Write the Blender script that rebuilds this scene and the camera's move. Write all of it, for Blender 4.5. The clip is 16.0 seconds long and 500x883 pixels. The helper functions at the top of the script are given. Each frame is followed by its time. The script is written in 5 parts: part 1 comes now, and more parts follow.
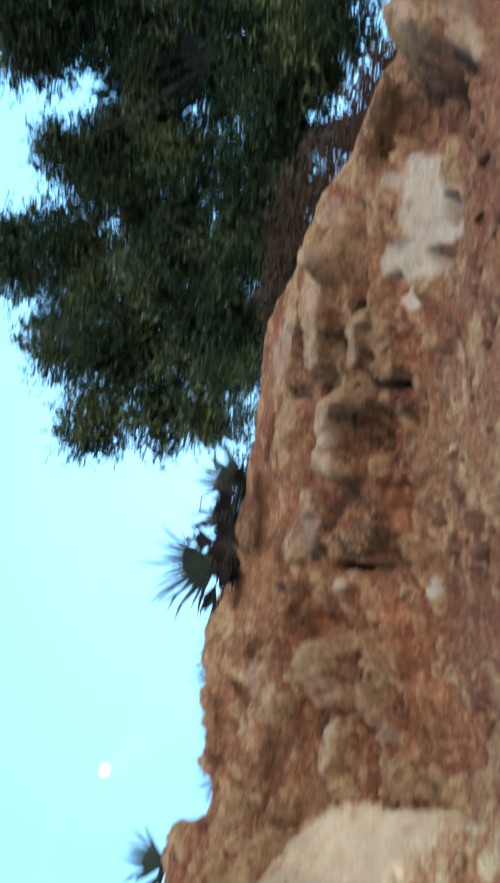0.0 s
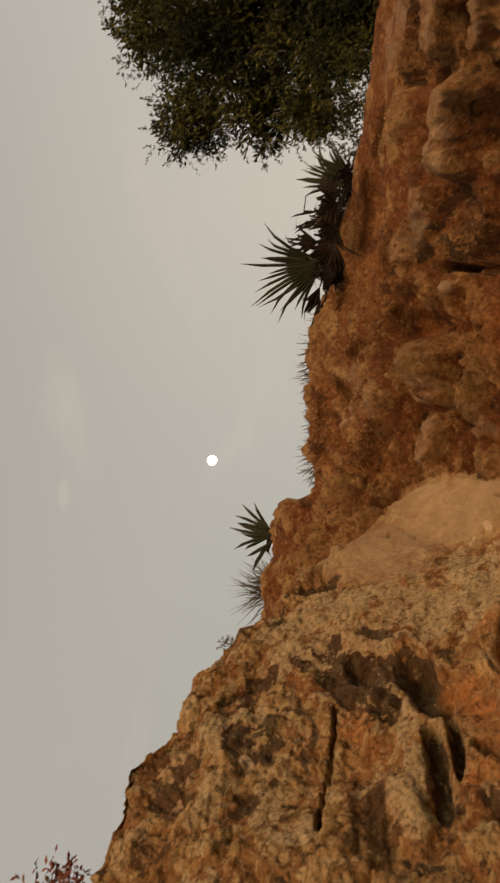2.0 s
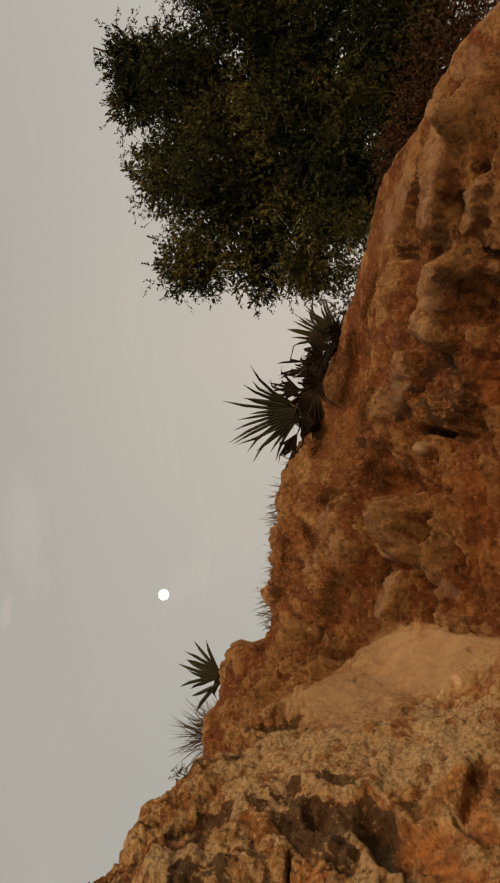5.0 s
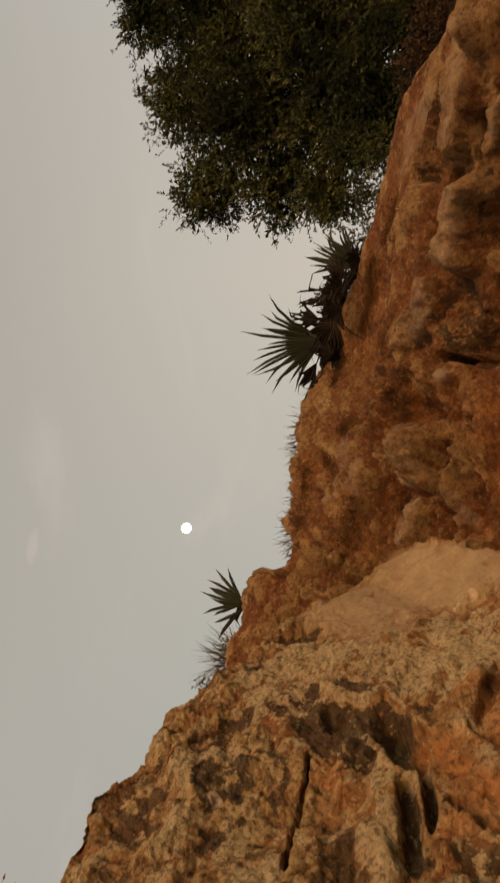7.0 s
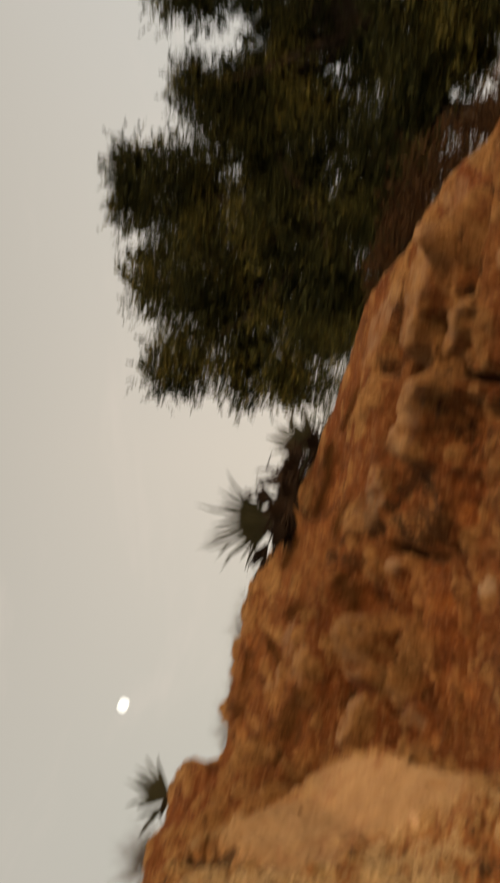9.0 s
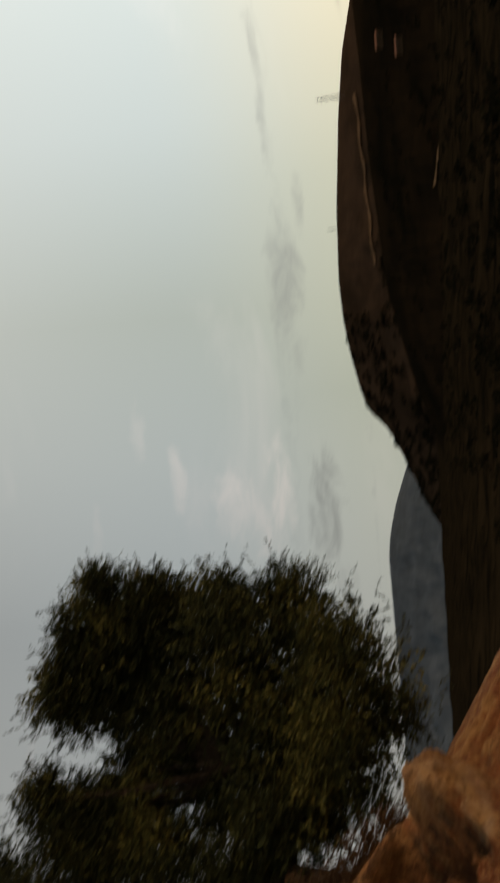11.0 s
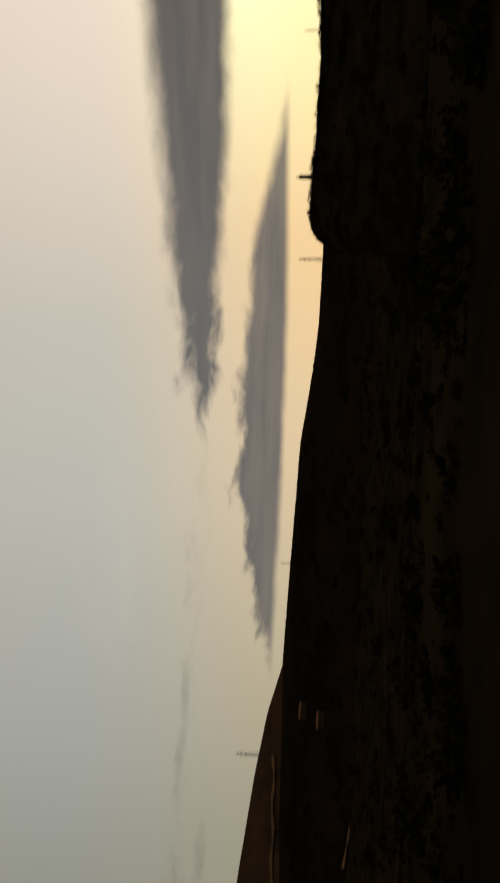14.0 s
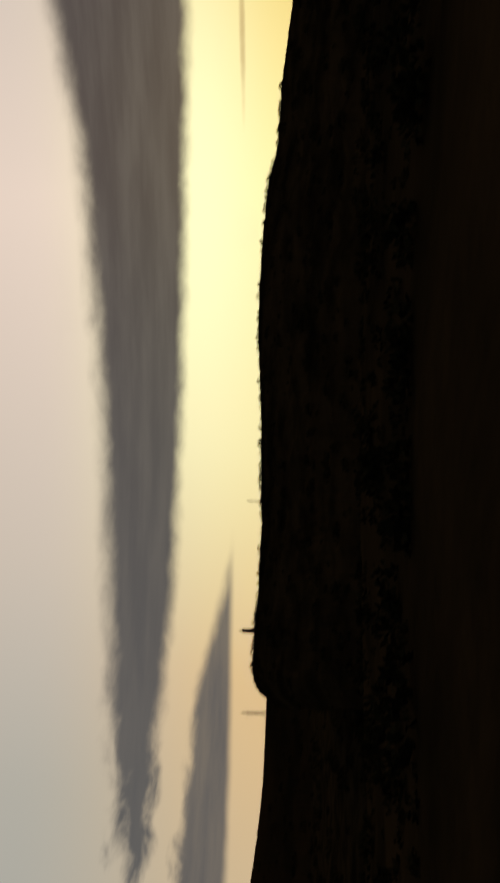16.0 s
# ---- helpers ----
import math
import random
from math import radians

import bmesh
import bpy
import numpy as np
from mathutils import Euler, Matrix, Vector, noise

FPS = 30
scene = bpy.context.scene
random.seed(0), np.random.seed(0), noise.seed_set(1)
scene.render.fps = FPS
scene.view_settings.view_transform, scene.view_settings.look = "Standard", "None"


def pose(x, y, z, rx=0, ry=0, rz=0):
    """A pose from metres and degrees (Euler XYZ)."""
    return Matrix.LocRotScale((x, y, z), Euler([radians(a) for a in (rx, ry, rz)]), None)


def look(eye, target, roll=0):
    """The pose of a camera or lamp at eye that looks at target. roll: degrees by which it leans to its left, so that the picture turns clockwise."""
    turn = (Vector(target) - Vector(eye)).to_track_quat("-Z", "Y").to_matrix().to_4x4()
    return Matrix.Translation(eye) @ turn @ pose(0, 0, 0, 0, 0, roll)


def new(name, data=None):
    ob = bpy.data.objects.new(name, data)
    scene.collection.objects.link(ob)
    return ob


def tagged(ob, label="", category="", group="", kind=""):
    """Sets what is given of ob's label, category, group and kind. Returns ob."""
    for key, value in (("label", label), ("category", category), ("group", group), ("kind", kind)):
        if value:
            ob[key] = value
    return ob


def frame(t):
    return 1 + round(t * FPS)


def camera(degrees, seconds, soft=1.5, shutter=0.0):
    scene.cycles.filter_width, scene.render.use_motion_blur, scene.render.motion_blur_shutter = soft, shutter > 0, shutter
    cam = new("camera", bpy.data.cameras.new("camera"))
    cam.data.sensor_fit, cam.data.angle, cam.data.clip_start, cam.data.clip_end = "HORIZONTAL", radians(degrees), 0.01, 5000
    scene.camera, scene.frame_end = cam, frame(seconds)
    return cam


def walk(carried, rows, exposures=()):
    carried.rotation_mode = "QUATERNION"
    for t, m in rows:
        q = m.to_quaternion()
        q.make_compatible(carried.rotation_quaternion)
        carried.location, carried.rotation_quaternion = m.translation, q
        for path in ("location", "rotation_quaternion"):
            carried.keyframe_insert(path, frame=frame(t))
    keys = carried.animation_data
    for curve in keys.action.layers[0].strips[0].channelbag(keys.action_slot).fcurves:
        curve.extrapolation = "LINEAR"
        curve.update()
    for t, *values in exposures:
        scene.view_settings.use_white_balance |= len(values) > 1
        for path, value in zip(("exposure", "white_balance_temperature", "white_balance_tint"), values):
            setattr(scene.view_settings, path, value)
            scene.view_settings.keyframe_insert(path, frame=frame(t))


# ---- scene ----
# Camera: held sideways by hand (world up is the left of the picture), turning right from a rock bank to a sunset valley.
cam = camera(32.49, 16.0, soft=2.2, shutter=0.7)


def held(x, y, z, az, el, lean):
    """A sideways camera at x, y, z that looks at compass angle az (from +y to +x) and elevation el, leaning."""
    a, e, q = radians(az), radians(el), radians(lean)
    f = Vector((math.sin(a) * math.cos(e), math.cos(a) * math.cos(e), math.sin(e)))
    r0 = Vector((math.cos(a), -math.sin(a), 0))
    u0 = r0.cross(f)
    r, u = r0 * math.cos(q) + u0 * math.sin(q), u0 * math.cos(q) - r0 * math.sin(q)
    m = Matrix((-u, r, -f)).transposed().to_4x4()
    m.translation = (x, y, z)
    return m


# seconds, x, y, z, compass angle, elevation, lean
PATH = [
    (0.0, 0.101, 0.207, 1.575, 14.69, 19.13, -11.16),
    (0.5, 0.058, 0.146, 1.551, 5.99, 22.40, -9.64),
    (1.0, 0.073, 0.084, 1.547, -0.29, 25.80, -7.07),
    (1.5, 0.089, 0.057, 1.548, -2.05, 26.82, -3.66),
    (2.0, 0.067, 0.045, 1.553, -5.59, 28.19, -2.84),
    (2.5, 0.091, 0.008, 1.569, -3.68, 31.06, -2.53),
    (3.0, 0.078, 0.011, 1.597, -2.79, 32.47, -1.68),
    (3.5, 0.093, -0.084, 1.571, -3.96, 33.32, -0.44),
    (4.0, 0.084, -0.091, 1.546, -4.77, 31.09, 0.73),
    (4.5, 0.070, -0.037, 1.558, -0.03, 28.32, 1.10),
    (4.7, 0.050, -0.009, 1.599, 4.87, 25.45, -0.41),
    (7.0, -0.011, -0.012, 1.587, -0.11, 26.81, 1.05),
    (7.5, -0.018, 0.020, 1.609, -1.84, 27.04, 1.90),
    (8.0, 0.000, 0.001, 1.600, 0.00, 26.69, 1.51),
    (8.5, 0.003, 0.010, 1.602, 1.04, 26.35, 1.73),
    (9.0, 0.000, 0.183, 1.624, 12.95, 24.04, 0.37),
    (9.5, 0.073, 0.195, 1.663, 24.85, 22.51, -1.60),
    (10.0, -0.339, 0.466, 1.824, 40.07, 19.69, -4.51),
    (10.2, -0.271, 0.478, 1.830, 46.14, 18.13, -4.35),
    (12.3, -0.192, 0.314, 1.720, 81.99, 7.97, -0.69),
    (12.5, -0.186, 0.304, 1.716, 85.55, 7.78, 0.17),
    (13.0, -0.172, 0.281, 1.707, 93.43, 7.51, 1.70),
    (13.5, -0.161, 0.263, 1.701, 101.57, 7.16, 1.09),
    (14.0, -0.153, 0.250, 1.695, 104.51, 6.04, 1.83),
    (14.5, -0.147, 0.240, 1.692, 113.40, 5.36, 0.52),
    (15.0, -0.142, 0.232, 1.689, 123.07, 3.99, 0.14),
    (15.5, -0.139, 0.227, 1.687, 129.29, 3.83, -0.03),
    (16.0, -0.138, 0.224, 1.686, 134.19, 2.79, 0.28),
]
walk(cam, [(row[0], held(*row[1:])) for row in PATH], exposures=[
    (0.0, 1.45, 3420, -10), (0.2, 0.6, 3500, -12), (0.4, 0.55, 3500, -13), (0.5, 0.55, 3750, -10), (0.6, 0.3, 5200, 4), (0.75, 0.2, 6100, 9), (1.0, 0.38, 6500, 10), (1.5, 0.2, 6500, 10),
    (2.0, 0.14, 6500, 10), (3.0, -0.05, 6500, 10), (3.6, -0.1, 6500, 10), (4.2, -0.05, 6500, 10), (4.7, 0.06, 6500, 10), (8.6, 0.16, 6500, 10), (9.3, 0.6, 6700, 10), (9.65, 0.72, 6500, 10), (9.85, 0.62, 5500, 5), (10.0, 0.5, 4750, 0), (10.2, 0.45, 4600, -1), (10.8, -0.2, 5600, 4), (11.6, -0.95, 6500, 10),
    (12.3, -1.1, 6500, 10), (13.5, -1.27, 6500, 10), (14.5, -1.42, 6500, 10), (16.0, -1.68, 6500, 10)])

# ---- world and sun ----
SUN_AZ, SUN_EL = 156.0, 20.0
world = bpy.data.worlds.new("evening_sky")
scene.world = world
world.use_nodes = True
wt = world.node_tree
wt.nodes.clear()


def lin(r, g, b):
    """A colour from 0..255 display values."""
    return tuple((v / 255 / 12.92) if v < 10.3 else ((v / 255 + 0.055) / 1.055) ** 2.4 for v in (r, g, b)) + (1.0,)


class Nodes:
    """Short ways to wire nodes of one tree."""

    def __init__(self, tree):
        self.t = tree

    def add(self, kind):
        return self.t.nodes.new(kind)

    def link(self, a, b):
        self.t.links.new(a, b)

    def put(self, socket, v):
        if hasattr(v, "is_linked"):
            self.link(v, socket)
        else:
            socket.default_value = v

    def math(self, op, a, b=0.0, clamp=False):
        n = self.add("ShaderNodeMath")
        n.operation, n.use_clamp = op, clamp
        self.put(n.inputs[0], a)
        self.put(n.inputs[1], b)
        return n.outputs[0]

    def smooth(self, v, lo, hi):
        n = self.add("ShaderNodeMapRange")
        n.interpolation_type = "SMOOTHSTEP"
        self.put(n.inputs[0], v)
        self.put(n.inputs[1], lo)
        self.put(n.inputs[2], hi)
        return n.outputs[0]

    def span(self, v, lo, hi, a=0.0, b=1.0):
        n = self.add("ShaderNodeMapRange")
        for i, w in enumerate((v, lo, hi, a, b)):
            self.put(n.inputs[i], w)
        return n.outputs[0]

    def ramp(self, v, stops, mode="LINEAR"):
        n = self.add("ShaderNodeValToRGB")
        n.color_ramp.interpolation = mode
        e = n.color_ramp.elements
        while len(e) < len(stops):
            e.new(1.0)
        for slot, (p, c) in zip(e, stops):
            slot.position = p
            slot.color = c if hasattr(c, "__len__") else (c, c, c, 1.0)
        self.put(n.inputs[0], v)
        return n.outputs[0]

    def mix(self, f, a, b, blend="MIX"):
        n = self.add("ShaderNodeMix")
        n.data_type, n.blend_type = "RGBA", blend
        self.put(n.inputs[0], f)
        self.put(n.inputs[6], a)
        self.put(n.inputs[7], b)
        return n.outputs[2]

    def noise(self, vec, scale, detail=4.0, rough=0.55, distort=0.0):
        n = self.add("ShaderNodeTexNoise")
        if vec is not None:
            self.link(vec, n.inputs["Vector"])
        n.inputs["Scale"].default_value = scale
        n.inputs["Detail"].default_value = detail
        n.inputs["Roughness"].default_value = rough
        n.inputs["Distortion"].default_value = distort
        return n.outputs[0]

    def xyz(self, x, y, z):
        n = self.add("ShaderNodeCombineXYZ")
        for i, w in enumerate((x, y, z)):
            self.put(n.inputs[i], w)
        return n.outputs[0]


w = Nodes(wt)
co = w.add("ShaderNodeTexCoord").outputs["Generated"]
sep = w.add("ShaderNodeSeparateXYZ")
w.link(co, sep.inputs[0])
az = w.math("MULTIPLY", w.math("ARCTAN2", sep.outputs[0], sep.outputs[1]), 180 / math.pi)
el = w.math("MULTIPLY", w.math("ARCSINE", sep.outputs[2]), 180 / math.pi)
turn = w.span(az, -180, 180)


def at_az(a):
    return (a + 180) / 360


low = w.ramp(turn, [
    (0.0, lin(215, 190, 165)), (at_az(-90), lin(140, 142, 145)), (at_az(-20), lin(196, 190, 178)), (at_az(5), lin(222, 206, 186)),
    (at_az(45), lin(206, 200, 188)), (at_az(66), lin(166, 163, 142)), (at_az(80), lin(178, 171, 145)), (at_az(92), lin(205, 189, 157)),
    (at_az(106), lin(232, 205, 164)), (at_az(119), lin(250, 212, 154)), (at_az(134), (1.15, 1.0, 0.5, 1)), (at_az(150), (1.25, 1.12, 0.5, 1)),
    (at_az(163), (1.0, 0.78, 0.25, 1)), (1.0, lin(215, 190, 165))])
high = w.ramp(turn, [
    (0.0, lin(205, 196, 184)), (at_az(-90), lin(118, 122, 126)), (at_az(-14), lin(176, 174, 164)), (at_az(12), lin(202, 192, 178)),
    (at_az(50), lin(186, 186, 182)), (at_az(72), lin(160, 160, 148)), (at_az(84), lin(177, 178, 170)), (at_az(97), lin(187, 187, 178)), (at_az(112), lin(200, 195, 182)),
    (at_az(126), lin(228, 213, 196)), (at_az(150), lin(255, 233, 216)), (1.0, lin(205, 196, 184))])
top = w.ramp(w.span(el, 20, 90), [(0, lin(186, 180, 170)), (0.48, lin(168, 163, 153)), (0.68, lin(104, 104, 106)), (1, lin(52, 56, 66))])
veil = w.mix(w.smooth(el, 1, 17), low, high)
veil = w.mix(w.smooth(el, 14, 48), veil, top)
# the glow over the place where the sun went down
da = w.math("DIVIDE", w.math("SUBTRACT", az, 149), 17)
de = w.math("DIVIDE", w.math("SUBTRACT", el, 6.5), 4.8)
halo = w.math("EXPONENT", w.math("MULTIPLY", w.math("ADD", w.math("MULTIPLY", da, da), w.math("MULTIPLY", de, de)), -1.0))
veil = w.mix(halo, veil, (1.35, 1.28, 0.74, 1))
# thin high streaks, faintly pink
streak = w.noise(w.xyz(w.math("MULTIPLY", az, 0.055), w.math("MULTIPLY", el, 0.16), 3.1), 1.0, 5, 0.6, 0.4)
veil = w.mix(w.math("MULTIPLY", w.smooth(streak, 0.55, 0.8), 0.16), veil, lin(226, 208, 196))
# the two long cloud banks near the sunset, and torn rags of cloud to their north
rough_a = w.noise(w.xyz(w.math("MULTIPLY", az, 0.36), w.math("MULTIPLY", el, 0.75), 0.0), 1.0, 7, 0.56, 0.3)
thin = w.math("SUBTRACT", 1.0, w.smooth(az, 100, 124))
ragged = w.math("MULTIPLY", w.math("SUBTRACT", rough_a, 0.5), w.math("ADD", 0.5, w.math("MULTIPLY", thin, 2.1)))


def bank(base, crown, soft, tear, flat=1.0):
    """How much a cloud bank covers: base and crown are (compass angle, elevation) stops."""
    b = w.math("MULTIPLY", w.ramp(w.span(az, 50, 180), [((a - 50) / 130, e / 20) for a, e in base]), 20)
    c = w.math("MULTIPLY", w.ramp(w.span(az, 50, 180), [((a - 50) / 130, e / 20) for a, e in crown]), 20)
    edge = w.math("MULTIPLY", ragged, tear)
    e1 = w.math("ADD", el, w.math("MULTIPLY", edge, flat))
    above = w.smooth(w.math("SUBTRACT", e1, b), -soft * 0.25, soft * 0.5)
    below = w.smooth(w.math("SUBTRACT", c, w.math("ADD", el, w.math("MULTIPLY", edge, 1.4))), -soft * 0.2, soft)
    return w.math("MULTIPLY", above, below)


bank_a = bank([(104, 9.0), (109, 8.2), (115, 8.2), (124, 7.6), (135, 7.25), (148, 6.85), (162, 6.2), (178, 5.8)],
              [(104, 9.2), (109, 11.1), (117, 12.1), (128, 12.8), (141, 13.5), (153, 14.0), (162, 15.0), (178, 16.0)], 1.5, 1.5)
bank_b = bank([(90, 4.0), (101, 3.8), (113, 3.7), (126, 3.85), (130, 3.9)],
              [(89, 4.0), (93, 5.4), (98, 6.4), (101, 7.1), (108, 7.0), (118, 6.3), (126, 4.3), (130, 3.5)], 0.8, 0.9, 0.15)
rags = w.noise(w.xyz(w.math("MULTIPLY", az, 0.30), w.math("MULTIPLY", el, 0.75), 7.7), 1.0, 7, 0.62, 0.6)


def wisp(a, e, half_a, half_e, share, tear=2.2):
    """How much a torn scrap of cloud covers round a compass angle and elevation."""
    u, v = w.math("DIVIDE", w.math("SUBTRACT", az, a), half_a), w.math("DIVIDE", w.math("SUBTRACT", el, e), half_e)
    far = w.math("ADD", w.math("MULTIPLY", u, u), w.math("MULTIPLY", v, v))
    near = w.math("SUBTRACT", w.math("ADD", 1.0, w.math("MULTIPLY", w.math("SUBTRACT", rags, 0.5), tear * 2)), far)
    return w.math("MULTIPLY", w.smooth(near, -0.2, 1.7), share)


def most(*covers):
    out = covers[0]
    for c in covers[1:]:
        out = w.math("MAXIMUM", out, c)
    return out


rag = most(wisp(74.0, 9.0, 5.2, 1.5, 0.5), wisp(78.0, 7.7, 2.4, 0.5, 0.45), wisp(58.3, 7.2, 4.6, 1.4, 0.6), wisp(86.0, 9.4, 4.2, 0.4, 0.35), wisp(69.5, 9.0, 2.6, 1.2, 0.35), wisp(53.0, 6.0, 2.4, 0.8, 0.35))
blush = most(wisp(60.6, 17.0, 2.6, 0.8, 0.24), wisp(59.0, 13.4, 3.0, 1.3, 0.3), wisp(58.6, 10.6, 4.4, 1.8, 0.34), wisp(64, 19.5, 2.4, 0.6, 0.12), wisp(57, 22.5, 2.0, 0.5, 0.2), wisp(-9.5, 40.5, 1.6, 0.35, 0.14), wisp(42, 26, 1.4, 0.4, 0.16))
body_tone = w.noise(w.xyz(w.math("MULTIPLY", az, 0.1), w.math("MULTIPLY", el, 0.9), 5.0), 1.0, 5, 0.55)
grey = w.mix(w.span(az, 95, 150), lin(104, 105, 106), lin(73, 66, 68))
grey = w.mix(w.math("MULTIPLY", w.smooth(body_tone, 0.3, 0.75), 0.28), grey, lin(128, 121, 113))
veil = w.mix(blush, veil, lin(236, 214, 200))
veil = w.mix(rag, veil, lin(122, 118, 112))
veil = w.mix(w.math("MULTIPLY", bank_a, 0.97), veil, grey)
veil = w.mix(w.math("MULTIPLY", bank_b, w.span(body_tone, 0.3, 0.7, 0.86, 1.0)), veil, lin(108, 104, 102))
veil = w.mix(wisp(160, 3.1, 5.5, 0.22, 0.7, 0.8), veil, lin(176, 140, 92))
# the western half of the sky is still the brighter one
veil = w.mix(1.0, veil, w.ramp(turn, [(0.0, 1.3 / 2), (at_az(-130), 0.5), (at_az(50), 0.5), (at_az(62), 0.78), (at_az(72), 0.98), (at_az(84), 1.12), (at_az(100), 1.30), (at_az(165), 1.43), (1.0, 1.3 / 2)]), "MULTIPLY")
clear = w.add("ShaderNodeTexSky")
clear.sky_type, clear.sun_disc, clear.sun_elevation, clear.sun_rotation = "NISHITA", False, radians(4), radians(SUN_AZ)
bg_clear, bg_veil = w.add("ShaderNodeBackground"), w.add("ShaderNodeBackground")
w.link(clear.outputs[0], bg_clear.inputs[0])
bg_clear.inputs[1].default_value = 0.05
w.link(veil, bg_veil.inputs[0])
bg_veil.inputs[1].default_value = 2.0
sky_mix, sky_out = w.add("ShaderNodeMixShader"), w.add("ShaderNodeOutputWorld")
sky_mix.inputs[0].default_value = 0.93
w.link(bg_clear.outputs[0], sky_mix.inputs[1])
w.link(bg_veil.outputs[0], sky_mix.inputs[2])
w.link(sky_mix.outputs[0], sky_out.inputs[0])

sun_data = bpy.data.lights.new("sun", "SUN")
sun_data.energy, sun_data.angle, sun_data.color = 1.4, radians(14), (1.0, 0.57, 0.29)
sun = new("sun", sun_data)


def heading(a, e):
    a, e = radians(a), radians(e)
    return Vector((math.sin(a) * math.cos(e), math.cos(a) * math.cos(e), math.sin(e)))


sun.matrix_world = look(heading(SUN_AZ, SUN_EL) * 50, (0, 0, 0))

# ---- materials ----


def material(name, rough=0.9):
    m = bpy.data.materials.new(name)
    m.use_nodes = True
    n = Nodes(m.node_tree)
    n.shader = m.node_tree.nodes["Principled BSDF"]
    n.shader.inputs["Roughness"].default_value = rough
    n.shader.inputs["Specular IOR Level"].default_value = 0.25
    n.place = n.add("ShaderNodeTexCoord").outputs["Object"]
    return m, n


def bump(n, height, strength, distance):
    b = n.add("ShaderNodeBump")
    b.inputs["Strength"].default_value = strength
    b.inputs["Distance"].default_value = distance
    n.link(height, b.inputs["Height"])
    n.link(b.outputs[0], n.shader.inputs["Normal"])


def attr(n, name):
    a = n.add("ShaderNodeAttribute")
    a.attribute_name = name
    return a.outputs["Fac"]


def rock_material(name, tan, dark, red, pale, scale=1.0, crusty=0.53, sandy=1.2, crust_share=0.78):
    """Weathered sandy limestone: tan and pale lumps set in iron-red earth, with dark crust and pale fresh breaks."""
    m, n = material(name, 0.93)
    broad = n.noise(n.place, 0.8 * scale, 5, 0.6, 0.4)
    mid = n.noise(n.place, 5.0 * scale, 7, 0.68, 0.3)
    grit = n.noise(n.place, 38 * scale, 5, 0.72)
    clast = attr(n, "clast")
    worn = n.math("SUBTRACT", 1.0, attr(n, "bare"))
    stone = n.mix(n.math("MULTIPLY", n.smooth(mid, 0.38, 0.66), n.span(worn, 0, 1, 0.3, 1.0)), tan, pale)
    earth = n.mix(n.smooth(broad, 0.38, 0.62), n.mix(0.4, tan, red), red)
    c = n.mix(n.smooth(n.math("ADD", clast, n.math("MULTIPLY", n.math("SUBTRACT", mid, 0.5), 0.9)), 0.30, 0.62), earth, stone)
    crust = n.noise(n.place, 2.6 * scale, 8, 0.72, 0.8)
    c = n.mix(n.math("MULTIPLY", n.smooth(crust, crusty, crusty + 0.055), n.math("MULTIPLY", worn, crust_share)), c, dark)
    c = n.mix(n.math("MULTIPLY", n.smooth(n.noise(n.place, 15 * scale, 6, 0.7, 0.4), 0.54, 0.66), n.math("MULTIPLY", worn, 0.42)), c, dark)
    chips = n.add("ShaderNodeTexVoronoi")
    chips.inputs["Scale"].default_value = 24 * scale
    n.link(n.place, chips.inputs["Vector"])
    tone = n.add("ShaderNodeSeparateColor")
    n.link(chips.outputs["Color"], tone.inputs[0])
    speck = n.math("MULTIPLY", n.smooth(tone.outputs[0], 0.62, 0.95), n.math("MULTIPLY", worn, 0.28))
    c = n.mix(speck, c, pale)
    c = n.mix(n.math("MULTIPLY", n.smooth(tone.outputs[1], 0.66, 0.95), n.math("MULTIPLY", worn, 0.28)), c, dark)
    # smooth bare slabs are greyer; lichen grows in sharp dark patches and pale yellowish ones; clefts get painted shade
    c = n.mix(n.math("MULTIPLY", attr(n, "bare"), 0.62), c, n.mix(n.smooth(mid, 0.35, 0.7), (0.22, 0.148, 0.084, 1), (0.285, 0.19, 0.108, 1)))
    blot = n.math("MULTIPLY", n.math("SUBTRACT", n.noise(n.place, 6.0 * scale, 6, 0.62, 0.2), 0.5), 3.6)
    grown = attr(n, "lichen")
    lichen = n.math("MULTIPLY", n.smooth(n.math("ADD", grown, n.math("MULTIPLY", blot, -1.0)), 0.44, 0.56), n.smooth(grown, 0.02, 0.15))
    c = n.mix(n.math("MULTIPLY", lichen, 0.72), c, n.mix(n.smooth(grit, 0.5, 0.62), (0.56, 0.385, 0.185, 1), (0.36, 0.225, 0.09, 1)))
    # dark lichen and soil, plus shade painted into clefts and hollows
    shade_stain_at = attr(n, "shade_stain")
    shade_stain = n.math("MULTIPLY", n.smooth(n.math("ADD", shade_stain_at, blot), 0.45, 0.57), n.smooth(shade_stain_at, 0.02, 0.15))
    c = n.mix(n.math("MULTIPLY", shade_stain, 0.8), c, n.mix(n.smooth(grit, 0.52, 0.68), (0.042, 0.024, 0.010, 1), (0.13, 0.076, 0.03, 1)))
    ochre = n.math("MULTIPLY", attr(n, "red"), n.span(mid, 0.3, 0.62, 0.62, 1.0))
    c = n.mix(ochre, c, n.mix(n.smooth(mid, 0.42, 0.62), red, (0.56, 0.205, 0.048, 1)))
    # hard little flecks, pale and dark
    fleck = n.noise(n.place, 21 * scale, 3, 0.62, 0.5)
    c = n.mix(n.math("MULTIPLY", n.smooth(fleck, 0.60, 0.65), n.math("MULTIPLY", worn, 0.55)), c, pale)
    c = n.mix(n.math("MULTIPLY", n.smooth(fleck, 0.42, 0.36), n.math("MULTIPLY", worn, 0.5)), c, dark)
